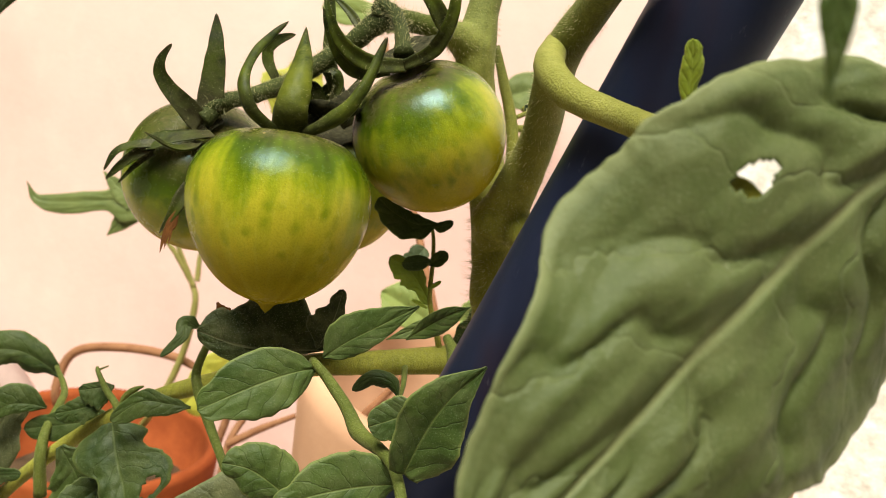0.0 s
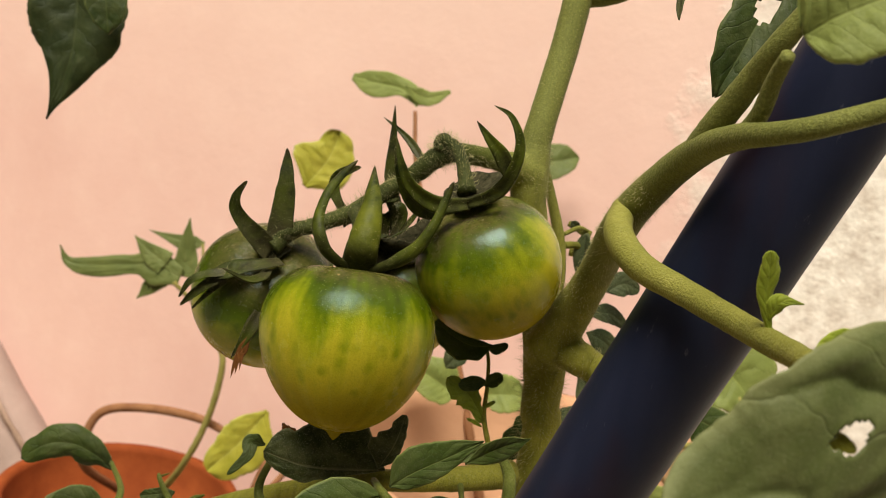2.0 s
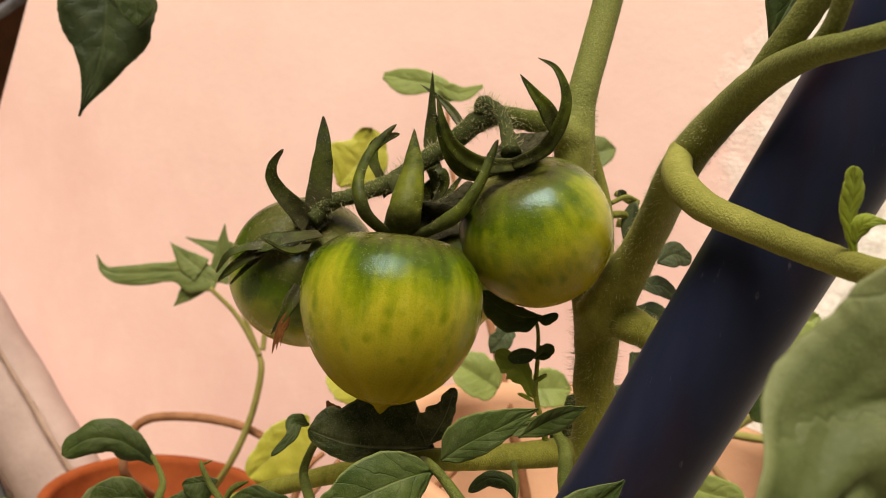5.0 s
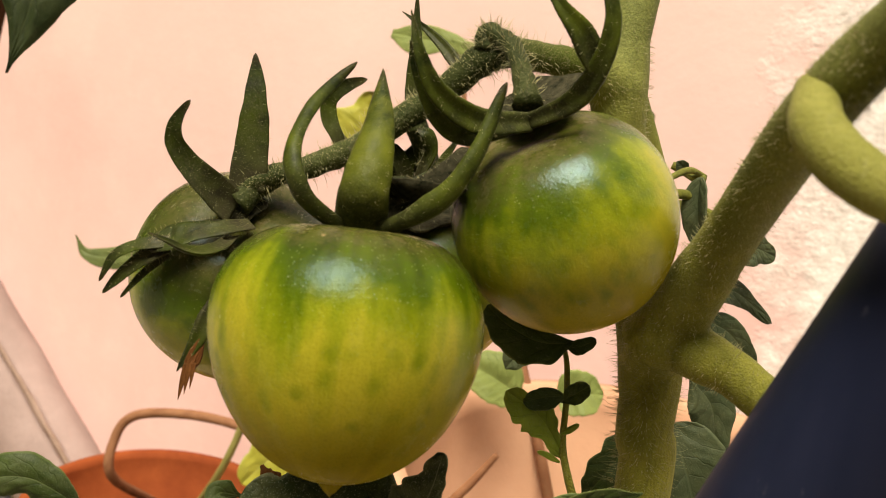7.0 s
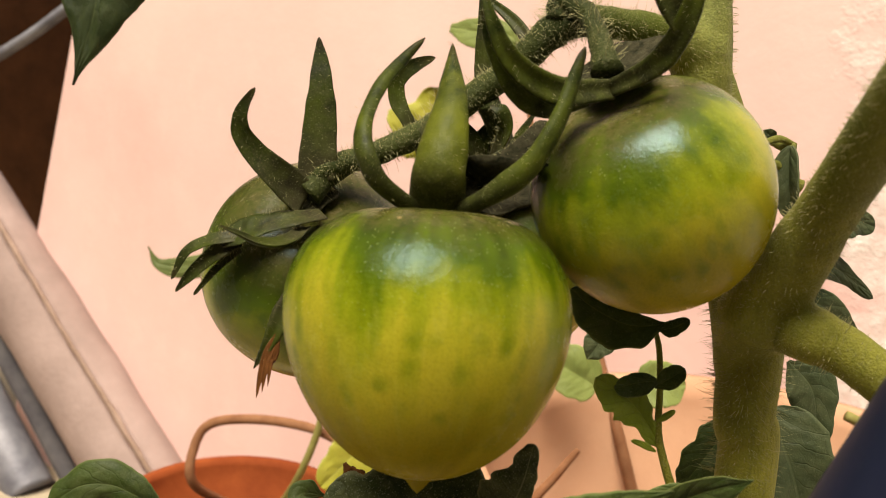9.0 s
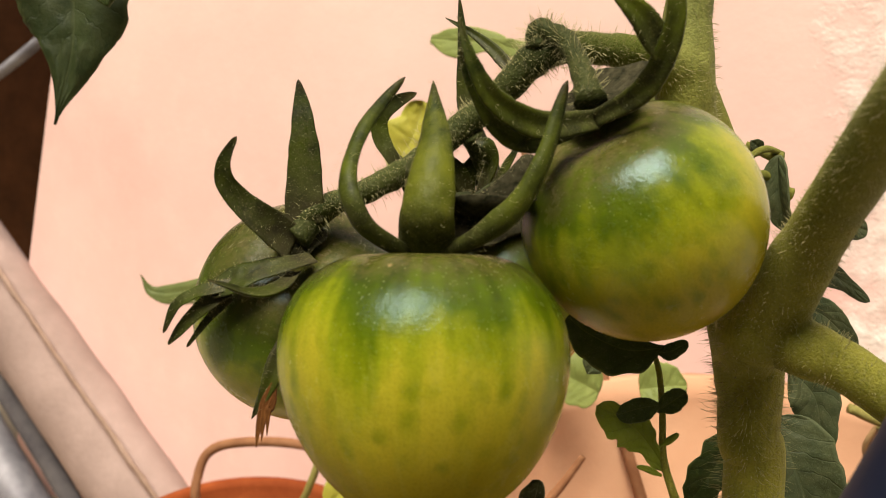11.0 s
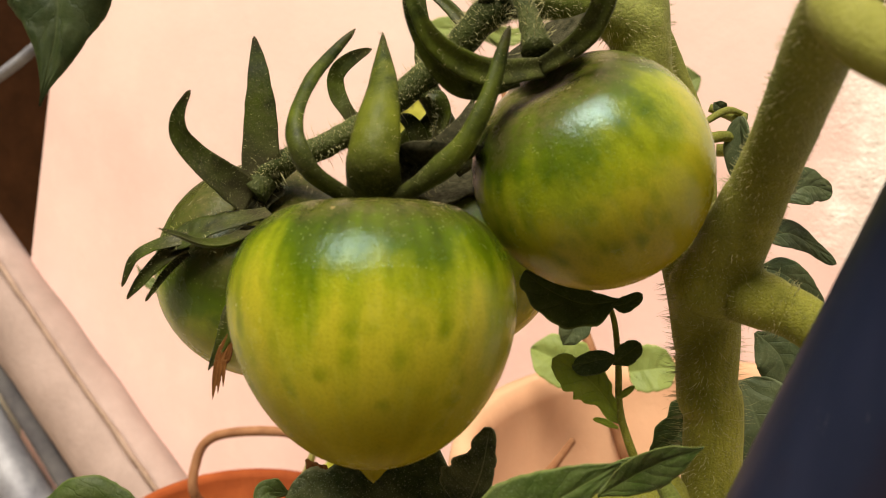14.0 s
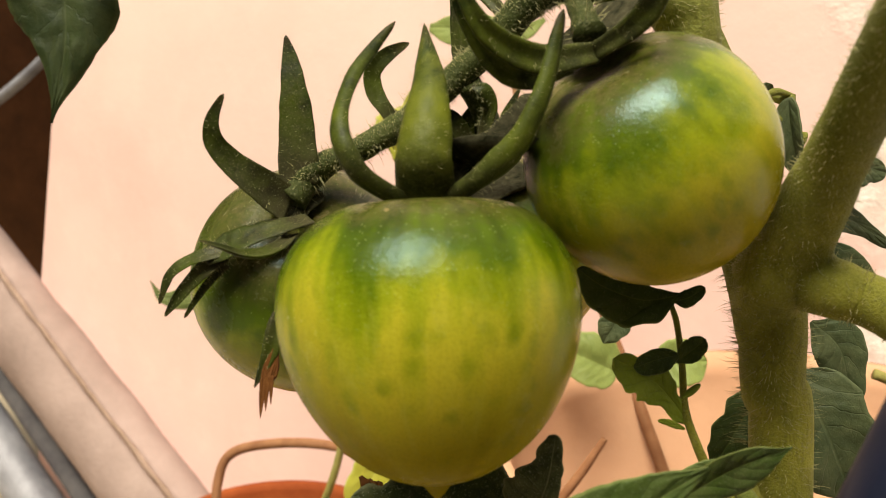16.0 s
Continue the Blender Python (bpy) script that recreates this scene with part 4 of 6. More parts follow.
sepal_blade(fruit_b, [(-0.0284, 0.1885, 0.3776), (-0.0278, 0.1840, 0.3834), (-0.0276, 0.1850, 0.3877), (-0.0277, 0.1885, 0.3920), (-0.0282, 0.1930, 0.3956), (-0.0289, 0.1979, 0.4002)], [0.00760, 0.00690, 0.00629, 0.00509, 0.00333, 0.00055], (0.05, 0.95, 0.15), 0.75, SEPAL_LIGHT, "broad pointed green sepal", seed=1)
sepal_blade(fruit_b, [(-0.0305, 0.1880, 0.3780), (-0.0349, 0.1840, 0.3817), (-0.0366, 0.1830, 0.3845), (-0.0378, 0.1840, 0.3871), (-0.0381, 0.1860, 0.3896), (-0.0378, 0.1890, 0.3922), (-0.0369, 0.1920, 0.3949), (-0.0350, 0.1960, 0.3979), (-0.0328, 0.1986, 0.4006)], [0.00267, 0.00302, 0.00309, 0.00299, 0.00268, 0.00238, 0.00218, 0.00163, 0.00075], (0.3, 0.9, 0.2), 0.9, SEPAL_MID, seed=2)
sepal_blade(fruit_b, [(-0.0262, 0.1880, 0.3780), (-0.0219, 0.1850, 0.3809), (-0.0186, 0.1840, 0.3835), (-0.0162, 0.1840, 0.3861), (-0.0144, 0.1845, 0.3895), (-0.0131, 0.1855, 0.3929), (-0.0121, 0.1870, 0.3972), (-0.0113, 0.1880, 0.4009)], [0.00239, 0.00269, 0.00345, 0.00308, 0.00261, 0.00228, 0.00183, 0.00092], (-0.3, 0.9, 0.2), 0.9, SEPAL_MID, seed=3)
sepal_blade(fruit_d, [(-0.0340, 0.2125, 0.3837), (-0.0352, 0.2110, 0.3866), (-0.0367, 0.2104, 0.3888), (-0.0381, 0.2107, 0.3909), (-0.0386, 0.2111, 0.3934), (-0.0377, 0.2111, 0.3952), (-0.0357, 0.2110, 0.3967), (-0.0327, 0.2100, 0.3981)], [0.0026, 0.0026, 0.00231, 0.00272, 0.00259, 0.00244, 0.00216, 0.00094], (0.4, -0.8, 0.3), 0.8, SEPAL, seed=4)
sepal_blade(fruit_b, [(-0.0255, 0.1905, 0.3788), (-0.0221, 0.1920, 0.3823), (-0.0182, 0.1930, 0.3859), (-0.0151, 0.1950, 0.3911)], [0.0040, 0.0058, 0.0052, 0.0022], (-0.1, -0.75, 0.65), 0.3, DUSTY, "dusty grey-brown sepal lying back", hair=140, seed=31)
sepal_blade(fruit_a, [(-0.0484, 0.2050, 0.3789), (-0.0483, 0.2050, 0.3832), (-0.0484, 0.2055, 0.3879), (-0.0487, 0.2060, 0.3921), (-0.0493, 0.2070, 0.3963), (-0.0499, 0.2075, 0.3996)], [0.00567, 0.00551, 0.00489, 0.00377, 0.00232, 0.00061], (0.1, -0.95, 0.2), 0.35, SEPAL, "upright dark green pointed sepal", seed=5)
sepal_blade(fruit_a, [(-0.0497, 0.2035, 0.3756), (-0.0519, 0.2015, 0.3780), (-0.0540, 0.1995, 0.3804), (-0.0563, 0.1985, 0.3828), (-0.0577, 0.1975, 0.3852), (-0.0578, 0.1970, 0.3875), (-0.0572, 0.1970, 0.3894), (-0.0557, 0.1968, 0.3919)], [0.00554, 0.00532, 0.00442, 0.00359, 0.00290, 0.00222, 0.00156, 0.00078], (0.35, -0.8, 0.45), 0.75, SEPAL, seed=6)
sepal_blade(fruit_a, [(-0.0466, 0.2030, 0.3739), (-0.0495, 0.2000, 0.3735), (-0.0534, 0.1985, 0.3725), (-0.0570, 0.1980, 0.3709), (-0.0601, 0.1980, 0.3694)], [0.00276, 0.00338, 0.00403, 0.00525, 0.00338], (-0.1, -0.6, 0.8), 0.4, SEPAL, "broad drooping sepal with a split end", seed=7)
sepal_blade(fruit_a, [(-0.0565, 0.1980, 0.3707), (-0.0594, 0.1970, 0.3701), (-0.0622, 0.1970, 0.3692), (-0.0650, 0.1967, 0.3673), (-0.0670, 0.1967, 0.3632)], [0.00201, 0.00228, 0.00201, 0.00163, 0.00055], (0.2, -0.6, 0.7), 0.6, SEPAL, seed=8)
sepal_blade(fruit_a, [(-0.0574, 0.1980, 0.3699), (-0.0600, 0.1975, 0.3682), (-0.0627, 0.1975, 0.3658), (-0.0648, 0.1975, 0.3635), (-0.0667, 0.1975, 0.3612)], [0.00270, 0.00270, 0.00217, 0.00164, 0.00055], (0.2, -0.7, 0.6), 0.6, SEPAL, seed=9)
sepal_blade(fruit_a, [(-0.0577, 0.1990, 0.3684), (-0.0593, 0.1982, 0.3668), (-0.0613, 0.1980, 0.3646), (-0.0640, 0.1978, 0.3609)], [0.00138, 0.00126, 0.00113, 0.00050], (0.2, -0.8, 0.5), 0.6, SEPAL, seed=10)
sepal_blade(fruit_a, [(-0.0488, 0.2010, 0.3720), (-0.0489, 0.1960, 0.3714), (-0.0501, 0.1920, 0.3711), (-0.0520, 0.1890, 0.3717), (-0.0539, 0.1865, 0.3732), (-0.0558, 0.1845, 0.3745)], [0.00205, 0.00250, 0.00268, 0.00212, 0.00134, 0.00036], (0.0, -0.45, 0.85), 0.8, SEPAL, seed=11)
sepal(fruit_b, [(-0.0260, 0.1911, 0.3806), (-0.0237, 0.1966, 0.3827), (-0.0189, 0.2003, 0.3867), (-0.0150, 0.2009, 0.3897)], 0.0034, flat=0.4)
sepal(fruit_c, [(-0.0071, 0.1944, 0.3960), (-0.0141, 0.1896, 0.3953), (-0.0196, 0.1860, 0.3981), (-0.0226, 0.1846, 0.4026), (-0.0247, 0.1856, 0.4081)], 0.0038, flat=0.5, mat=SEPAL_MID)
sepal(fruit_c, [(-0.0104, 0.1941, 0.3946), (-0.0159, 0.1903, 0.3933), (-0.0198, 0.1876, 0.3955), (-0.0229, 0.1863, 0.4006), (-0.0244, 0.1859, 0.4044)], 0.0034, flat=0.5, mat=SEPAL_MID)
sepal(fruit_c, [(-0.0076, 0.1944, 0.3959), (-0.0022, 0.1905, 0.3998), (0.0003, 0.1874, 0.4053), (0.0006, 0.1864, 0.4112), (-0.0022, 0.1872, 0.4163), (-0.0061, 0.1874, 0.4179)], 0.0032, flat=0.6, mat=SEPAL_MID)
sepal(fruit_c, [(-0.0000, 0.1882, 0.4040), (-0.0027, 0.1868, 0.4081), (-0.0058, 0.1862, 0.4110), (-0.0091, 0.1864, 0.4142)], 0.0036, flat=0.5, mat=SEPAL_MID)
sepal_blade(fruit_d, [(-0.0227, 0.2070, 0.3829), (-0.0214, 0.2055, 0.3864), (-0.0207, 0.2045, 0.3889), (-0.0217, 0.2040, 0.3912), (-0.0235, 0.2040, 0.3920)], [0.00233, 0.00312, 0.00308, 0.00242, 0.00064], (-0.5, -0.6, 0.5), 0.7, SEPAL, "short curled dusty sepal or dark filler blade", hair=120, seed=41)
# dark filler added for the dim gap under the truss, shaped like a sepal
sepal_blade(fruit_d, [(-0.0250, 0.2140, 0.3825), (-0.0261, 0.2130, 0.3853), (-0.0276, 0.2130, 0.3874), (-0.0297, 0.2140, 0.3882)], [0.00263, 0.00295, 0.00243, 0.00070], (0.2, -0.8, 0.5), 0.6, SEPAL, "short curled dusty sepal or dark filler blade", hair=60, seed=42)
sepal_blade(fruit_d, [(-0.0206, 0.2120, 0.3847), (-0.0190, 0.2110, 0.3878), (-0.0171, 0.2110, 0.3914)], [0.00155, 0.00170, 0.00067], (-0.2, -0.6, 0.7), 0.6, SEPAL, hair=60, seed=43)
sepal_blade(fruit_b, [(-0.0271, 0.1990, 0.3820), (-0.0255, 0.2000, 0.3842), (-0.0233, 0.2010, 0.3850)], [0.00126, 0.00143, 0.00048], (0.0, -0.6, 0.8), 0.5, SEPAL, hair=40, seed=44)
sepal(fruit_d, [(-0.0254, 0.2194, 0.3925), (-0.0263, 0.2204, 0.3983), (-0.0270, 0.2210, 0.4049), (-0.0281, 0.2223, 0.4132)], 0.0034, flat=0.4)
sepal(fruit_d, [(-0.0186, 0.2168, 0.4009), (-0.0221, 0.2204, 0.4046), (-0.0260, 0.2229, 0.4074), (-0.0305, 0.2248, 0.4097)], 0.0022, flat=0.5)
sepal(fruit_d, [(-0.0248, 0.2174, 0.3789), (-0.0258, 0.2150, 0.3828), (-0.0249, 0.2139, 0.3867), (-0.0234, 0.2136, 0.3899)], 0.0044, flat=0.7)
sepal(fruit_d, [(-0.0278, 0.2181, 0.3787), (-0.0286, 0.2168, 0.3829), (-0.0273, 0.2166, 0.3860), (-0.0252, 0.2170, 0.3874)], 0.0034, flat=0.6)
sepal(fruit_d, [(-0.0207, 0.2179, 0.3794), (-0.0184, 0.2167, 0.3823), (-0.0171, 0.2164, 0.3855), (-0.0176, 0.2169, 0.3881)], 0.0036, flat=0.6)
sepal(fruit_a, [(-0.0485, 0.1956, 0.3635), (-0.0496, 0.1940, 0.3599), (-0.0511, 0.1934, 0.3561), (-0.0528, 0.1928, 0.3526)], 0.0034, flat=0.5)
for k in range(3):
    wither = sepal(fruit_a, [(-0.0497, 0.1937, 0.3579), Vector((-0.0506, 0.1931, 0.3546)) + Vector((0.0004 * (k - 1), 0, 0)), Vector((-0.0510, 0.1926, 0.3516)) + Vector((0.0007 * (k - 1), 0, 0.0012 * k)), Vector((-0.0512, 0.1921, 0.3485)) + Vector((0.0008 * (k - 1), 0, 0.0010 * k))], 0.0016, flat=0.5, mat=WITHERED, root=0.5)
    wither["label"] = "withered brown sepal tip"
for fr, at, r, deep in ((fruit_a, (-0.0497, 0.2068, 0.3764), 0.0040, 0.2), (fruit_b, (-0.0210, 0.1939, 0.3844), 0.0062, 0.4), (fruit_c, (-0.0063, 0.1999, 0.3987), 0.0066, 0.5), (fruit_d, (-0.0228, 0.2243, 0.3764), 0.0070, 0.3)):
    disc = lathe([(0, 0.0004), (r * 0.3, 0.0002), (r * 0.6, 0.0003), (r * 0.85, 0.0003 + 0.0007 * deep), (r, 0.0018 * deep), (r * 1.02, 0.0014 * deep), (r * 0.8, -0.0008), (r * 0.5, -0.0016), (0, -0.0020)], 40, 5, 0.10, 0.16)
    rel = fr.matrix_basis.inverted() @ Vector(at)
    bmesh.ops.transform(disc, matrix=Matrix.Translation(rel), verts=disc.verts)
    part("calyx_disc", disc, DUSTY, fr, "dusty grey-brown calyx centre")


def stalk(points, radii, mat=STALK_GREEN, name="leaf_stalk", n=30):
    return part(name, tube(points, radii, 12, n), mat, plant)


UPC = (0.05, -0.85, 0.5)
FLATUP = (0.0, -0.45, 0.9)
# compound leaf in front of the stake
lf = stalk([(-0.0166, 0.2000, 0.3270), (-0.0150, 0.1770, 0.3357), (-0.0113, 0.1730, 0.3340), (-0.0065, 0.1670, 0.3311), (-0.0035, 0.1615, 0.3291), (0.0015, 0.1520, 0.3303), (0.0044, 0.1460, 0.3293), (0.0071, 0.1380, 0.3246)], [0.00080, 0.00085, 0.00107, 0.00125, 0.00162, 0.00114, 0.00101, 0.00105], n=50)
blade(lf, [(-0.0130, 0.1744, 0.3378), (-0.0087, 0.1734, 0.3422), (-0.0025, 0.1723, 0.3472), (0.0038, 0.1713, 0.3523)], [0.0003, 0.0036, 0.0049, 0.0047, 0.0036, 0.0021, 0.0002], [0.0003, 0.0023, 0.0032, 0.0032, 0.0025, 0.0014, 0.0002], LEAF, seed=1, label="dusty green pointed leaflet", pointed=True)
blade(lf, [(-0.0139, 0.1752, 0.3353), (-0.0199, 0.1721, 0.3337), (-0.0268, 0.1691, 0.3305), (-0.0345, 0.1660, 0.3262)], [0.0003, 0.0036, 0.0053, 0.0064, 0.0066, 0.0057, 0.0036, 0.0002], [0.0003, 0.0032, 0.0051, 0.0064, 0.0066, 0.0060, 0.0040, 0.0002], LEAF, seed=2, label="dusty green oval leaflet")
blade(lf, [(-0.0128, 0.1530, 0.3176), (-0.0174, 0.1528, 0.3208), (-0.0216, 0.1527, 0.3228), (-0.0262, 0.1525, 0.3232)], [0.0002, 0.0029, 0.0041, 0.0044, 0.0039, 0.0025, 0.0002], [0.0004, 0.0047, 0.0058, 0.0058, 0.0050, 0.0033, 0.0002], LEAF, seed=3, curl=0.35, label="dusty green rounded leaflet")
blade(lf, [(0.0051, 0.1510, 0.3252), (-0.0009, 0.1480, 0.3253), (-0.0083, 0.1450, 0.3240), (-0.0152, 0.1420, 0.3219)], [0.0003, 0.0031, 0.0048, 0.0054, 0.0054, 0.0046, 0.0026, 0.0002], [0.0003, 0.0039, 0.0057, 0.0063, 0.0061, 0.0050, 0.0026, 0.0002], LEAF, seed=4, curl=0.2, label="dusty green rounded leaflet")
blade(lf, [(0.0055, 0.1431, 0.3311), (0.0074, 0.1423, 0.3385), (0.0104, 0.1414, 0.3457), (0.0154, 0.1406, 0.3529)], [0.0026, 0.0039, 0.0045, 0.0054, 0.0055, 0.0042, 0.0022, 0.0002], [0.0026, 0.0053, 0.0065, 0.0063, 0.0053, 0.0037, 0.0019, 0.0002], LEAF, seed=5, fold=0.45, label="dull green pointed leaflet folded along its rib", pointed=True)
blade(lf, [(0.0067, 0.1502, 0.3407), (0.0030, 0.1506, 0.3378), (-0.0017, 0.1510, 0.3350)], [0.0004, 0.0035, 0.0041, 0.0032, 0.0002], [0.0004, 0.0032, 0.0035, 0.0030, 0.0002], LEAF, seed=6, fold=0.2)
blade(lf, [(0.0030, 0.1780, 0.3308), (0.0010, 0.1780, 0.3338), (-0.0029, 0.1780, 0.3341), (-0.0065, 0.1780, 0.3306)], [0.0002, 0.0015, 0.0020, 0.0015, 0.0002], [0.0002, 0.0013, 0.0015, 0.0013, 0.0002], LEAF_DARK, seed=7, curl=0.8)
blade(lf, [(-0.0092, 0.1630, 0.3030), (-0.0210, 0.1603, 0.3054), (-0.0322, 0.1577, 0.3067), (-0.0430, 0.1550, 0.3069)], [0.0005, 0.0062, 0.0062, 0.0062, 0.0041, 0.0021, 0.0002], [0.0005, 0.0092, 0.0128, 0.0113, 0.0072, 0.0031, 0.0002], LEAF_GREY, seed=9, label="dull grey-green withering leaflet")
blade(lf, [(0.0106, 0.1480, 0.3154), (0.0139, 0.1465, 0.3197), (0.0202, 0.1450, 0.3214)], [0.0005, 0.0037, 0.0042, 0.0028, 0.0002], [0.0005, 0.0028, 0.0028, 0.0019, 0.0002], LEAF_DARK, seed=10, pointed=True)
# leaf lying under the big fruit
lf = stalk([(0.0162, 0.2096, 0.3305), (0.0047, 0.2031, 0.3301), (-0.0078, 0.2005, 0.3284), (-0.0199, 0.2035, 0.3245), (-0.0402, 0.2093, 0.3150), (-0.0568, 0.2170, 0.3043), (-0.0717, 0.2244, 0.2918), (-0.0874, 0.2311, 0.2758), (-0.1014, 0.2366, 0.2587), (-0.1106, 0.2392, 0.2474)], [0.0036, 0.0030, 0.0027, 0.0026, 0.0023, 0.0021, 0.0020, 0.0019, 0.0018, 0.0017], STEM, n=70)
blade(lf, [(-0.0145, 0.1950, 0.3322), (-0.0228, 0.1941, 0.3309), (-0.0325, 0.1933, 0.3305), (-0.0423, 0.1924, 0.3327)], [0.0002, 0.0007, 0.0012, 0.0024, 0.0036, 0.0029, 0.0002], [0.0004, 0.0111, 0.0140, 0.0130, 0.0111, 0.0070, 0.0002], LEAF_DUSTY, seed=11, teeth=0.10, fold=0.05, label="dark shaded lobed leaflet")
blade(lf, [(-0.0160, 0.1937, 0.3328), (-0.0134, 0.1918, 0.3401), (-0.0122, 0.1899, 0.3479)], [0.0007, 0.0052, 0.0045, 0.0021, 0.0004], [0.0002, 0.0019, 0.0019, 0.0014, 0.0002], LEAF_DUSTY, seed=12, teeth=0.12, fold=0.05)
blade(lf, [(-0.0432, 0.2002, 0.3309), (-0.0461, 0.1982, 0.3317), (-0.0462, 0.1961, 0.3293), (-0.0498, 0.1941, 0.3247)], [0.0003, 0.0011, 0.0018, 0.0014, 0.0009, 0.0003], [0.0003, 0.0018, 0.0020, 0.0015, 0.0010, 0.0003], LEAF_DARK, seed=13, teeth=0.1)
stalk([(-0.0405, 0.2000, 0.3293), (-0.0433, 0.2025, 0.3198), (-0.0416, 0.1995, 0.3157), (-0.0370, 0.1940, 0.3104), (-0.0319, 0.1870, 0.3058), (-0.0291, 0.1820, 0.3037)], [0.00081, 0.00102, 0.00126, 0.00111, 0.00096, 0.00082])
stalk([(0.0031, 0.1780, 0.3301), (0.0037, 0.1870, 0.3304), (0.0036, 0.2010, 0.3296)], [0.00044, 0.00058, 0.00075])
for k in range(3):
    a = Vector((-0.0376, 0.1957, 0.3362)) + Vector((0.0006 * (k - 1), 0, 0.0003 * k))
    b = Vector((-0.0383, 0.1961, 0.3386)) + Vector((0.0011 * (k - 1), 0.0003 * k, -0.0006 * k))
    part("withered_flower", tube([a, (a + b) / 2 + Vector((0.0003, -0.0004, 0)), b], [0.0007, 0.0009, 0.0003], 8, 14, 0.5, (0, -1, 0), 0.5), WITHERED, plant, "shrivelled brown flower remnant")
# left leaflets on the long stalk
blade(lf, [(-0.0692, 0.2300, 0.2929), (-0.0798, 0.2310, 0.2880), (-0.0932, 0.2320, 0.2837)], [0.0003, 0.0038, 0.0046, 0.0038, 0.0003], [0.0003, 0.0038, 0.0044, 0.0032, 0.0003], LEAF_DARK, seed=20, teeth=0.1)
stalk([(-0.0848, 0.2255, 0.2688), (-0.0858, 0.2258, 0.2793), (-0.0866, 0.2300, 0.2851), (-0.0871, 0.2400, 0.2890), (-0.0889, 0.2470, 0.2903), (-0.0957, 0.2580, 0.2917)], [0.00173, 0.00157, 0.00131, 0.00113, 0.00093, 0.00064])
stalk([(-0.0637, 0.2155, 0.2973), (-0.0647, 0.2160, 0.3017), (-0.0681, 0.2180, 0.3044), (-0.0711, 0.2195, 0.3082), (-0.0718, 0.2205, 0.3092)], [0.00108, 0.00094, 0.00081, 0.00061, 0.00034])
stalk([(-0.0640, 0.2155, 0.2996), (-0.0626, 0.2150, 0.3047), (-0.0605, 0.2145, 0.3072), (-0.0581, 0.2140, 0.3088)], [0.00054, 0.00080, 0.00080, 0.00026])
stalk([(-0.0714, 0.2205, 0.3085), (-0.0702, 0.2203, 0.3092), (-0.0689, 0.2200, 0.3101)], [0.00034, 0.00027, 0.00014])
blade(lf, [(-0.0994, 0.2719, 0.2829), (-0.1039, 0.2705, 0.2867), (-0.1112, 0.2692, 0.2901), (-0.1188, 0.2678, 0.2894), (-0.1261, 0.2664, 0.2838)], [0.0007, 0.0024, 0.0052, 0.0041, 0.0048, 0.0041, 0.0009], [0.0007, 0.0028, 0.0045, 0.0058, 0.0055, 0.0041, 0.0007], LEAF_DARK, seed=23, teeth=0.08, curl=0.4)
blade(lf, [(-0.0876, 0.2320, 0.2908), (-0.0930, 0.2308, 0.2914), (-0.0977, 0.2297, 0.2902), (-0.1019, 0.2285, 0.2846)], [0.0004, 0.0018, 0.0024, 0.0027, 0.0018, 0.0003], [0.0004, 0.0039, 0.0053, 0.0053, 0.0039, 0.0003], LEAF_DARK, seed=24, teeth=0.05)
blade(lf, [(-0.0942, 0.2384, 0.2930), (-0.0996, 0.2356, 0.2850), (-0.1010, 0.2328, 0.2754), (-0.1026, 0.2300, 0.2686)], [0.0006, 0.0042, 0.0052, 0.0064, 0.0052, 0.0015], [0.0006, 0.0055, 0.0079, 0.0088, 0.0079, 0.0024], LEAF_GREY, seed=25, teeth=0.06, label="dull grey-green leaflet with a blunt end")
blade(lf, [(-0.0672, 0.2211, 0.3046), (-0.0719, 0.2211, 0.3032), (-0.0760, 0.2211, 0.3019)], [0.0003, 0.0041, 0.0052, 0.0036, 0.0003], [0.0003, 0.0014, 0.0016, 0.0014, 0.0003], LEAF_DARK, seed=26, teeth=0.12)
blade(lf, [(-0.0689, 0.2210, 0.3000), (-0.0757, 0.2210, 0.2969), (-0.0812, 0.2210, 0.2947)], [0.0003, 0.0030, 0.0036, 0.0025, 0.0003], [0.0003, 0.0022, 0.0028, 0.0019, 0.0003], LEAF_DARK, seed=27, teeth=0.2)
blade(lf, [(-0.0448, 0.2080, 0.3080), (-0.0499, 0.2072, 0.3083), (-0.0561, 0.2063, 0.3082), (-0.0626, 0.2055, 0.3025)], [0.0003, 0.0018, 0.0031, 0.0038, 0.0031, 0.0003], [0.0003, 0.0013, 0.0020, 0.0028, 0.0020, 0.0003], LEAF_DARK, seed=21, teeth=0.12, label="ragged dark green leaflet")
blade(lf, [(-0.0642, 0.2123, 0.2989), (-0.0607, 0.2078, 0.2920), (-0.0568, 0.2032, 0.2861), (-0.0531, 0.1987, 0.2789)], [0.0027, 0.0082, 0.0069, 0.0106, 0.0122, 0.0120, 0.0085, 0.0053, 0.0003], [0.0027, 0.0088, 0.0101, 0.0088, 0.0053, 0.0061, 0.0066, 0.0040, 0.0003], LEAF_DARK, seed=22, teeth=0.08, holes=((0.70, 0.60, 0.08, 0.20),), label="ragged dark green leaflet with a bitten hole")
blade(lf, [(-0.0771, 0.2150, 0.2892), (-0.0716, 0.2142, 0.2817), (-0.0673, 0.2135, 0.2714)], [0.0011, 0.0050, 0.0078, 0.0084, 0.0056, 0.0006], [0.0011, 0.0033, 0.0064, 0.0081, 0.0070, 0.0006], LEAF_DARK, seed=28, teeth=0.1)
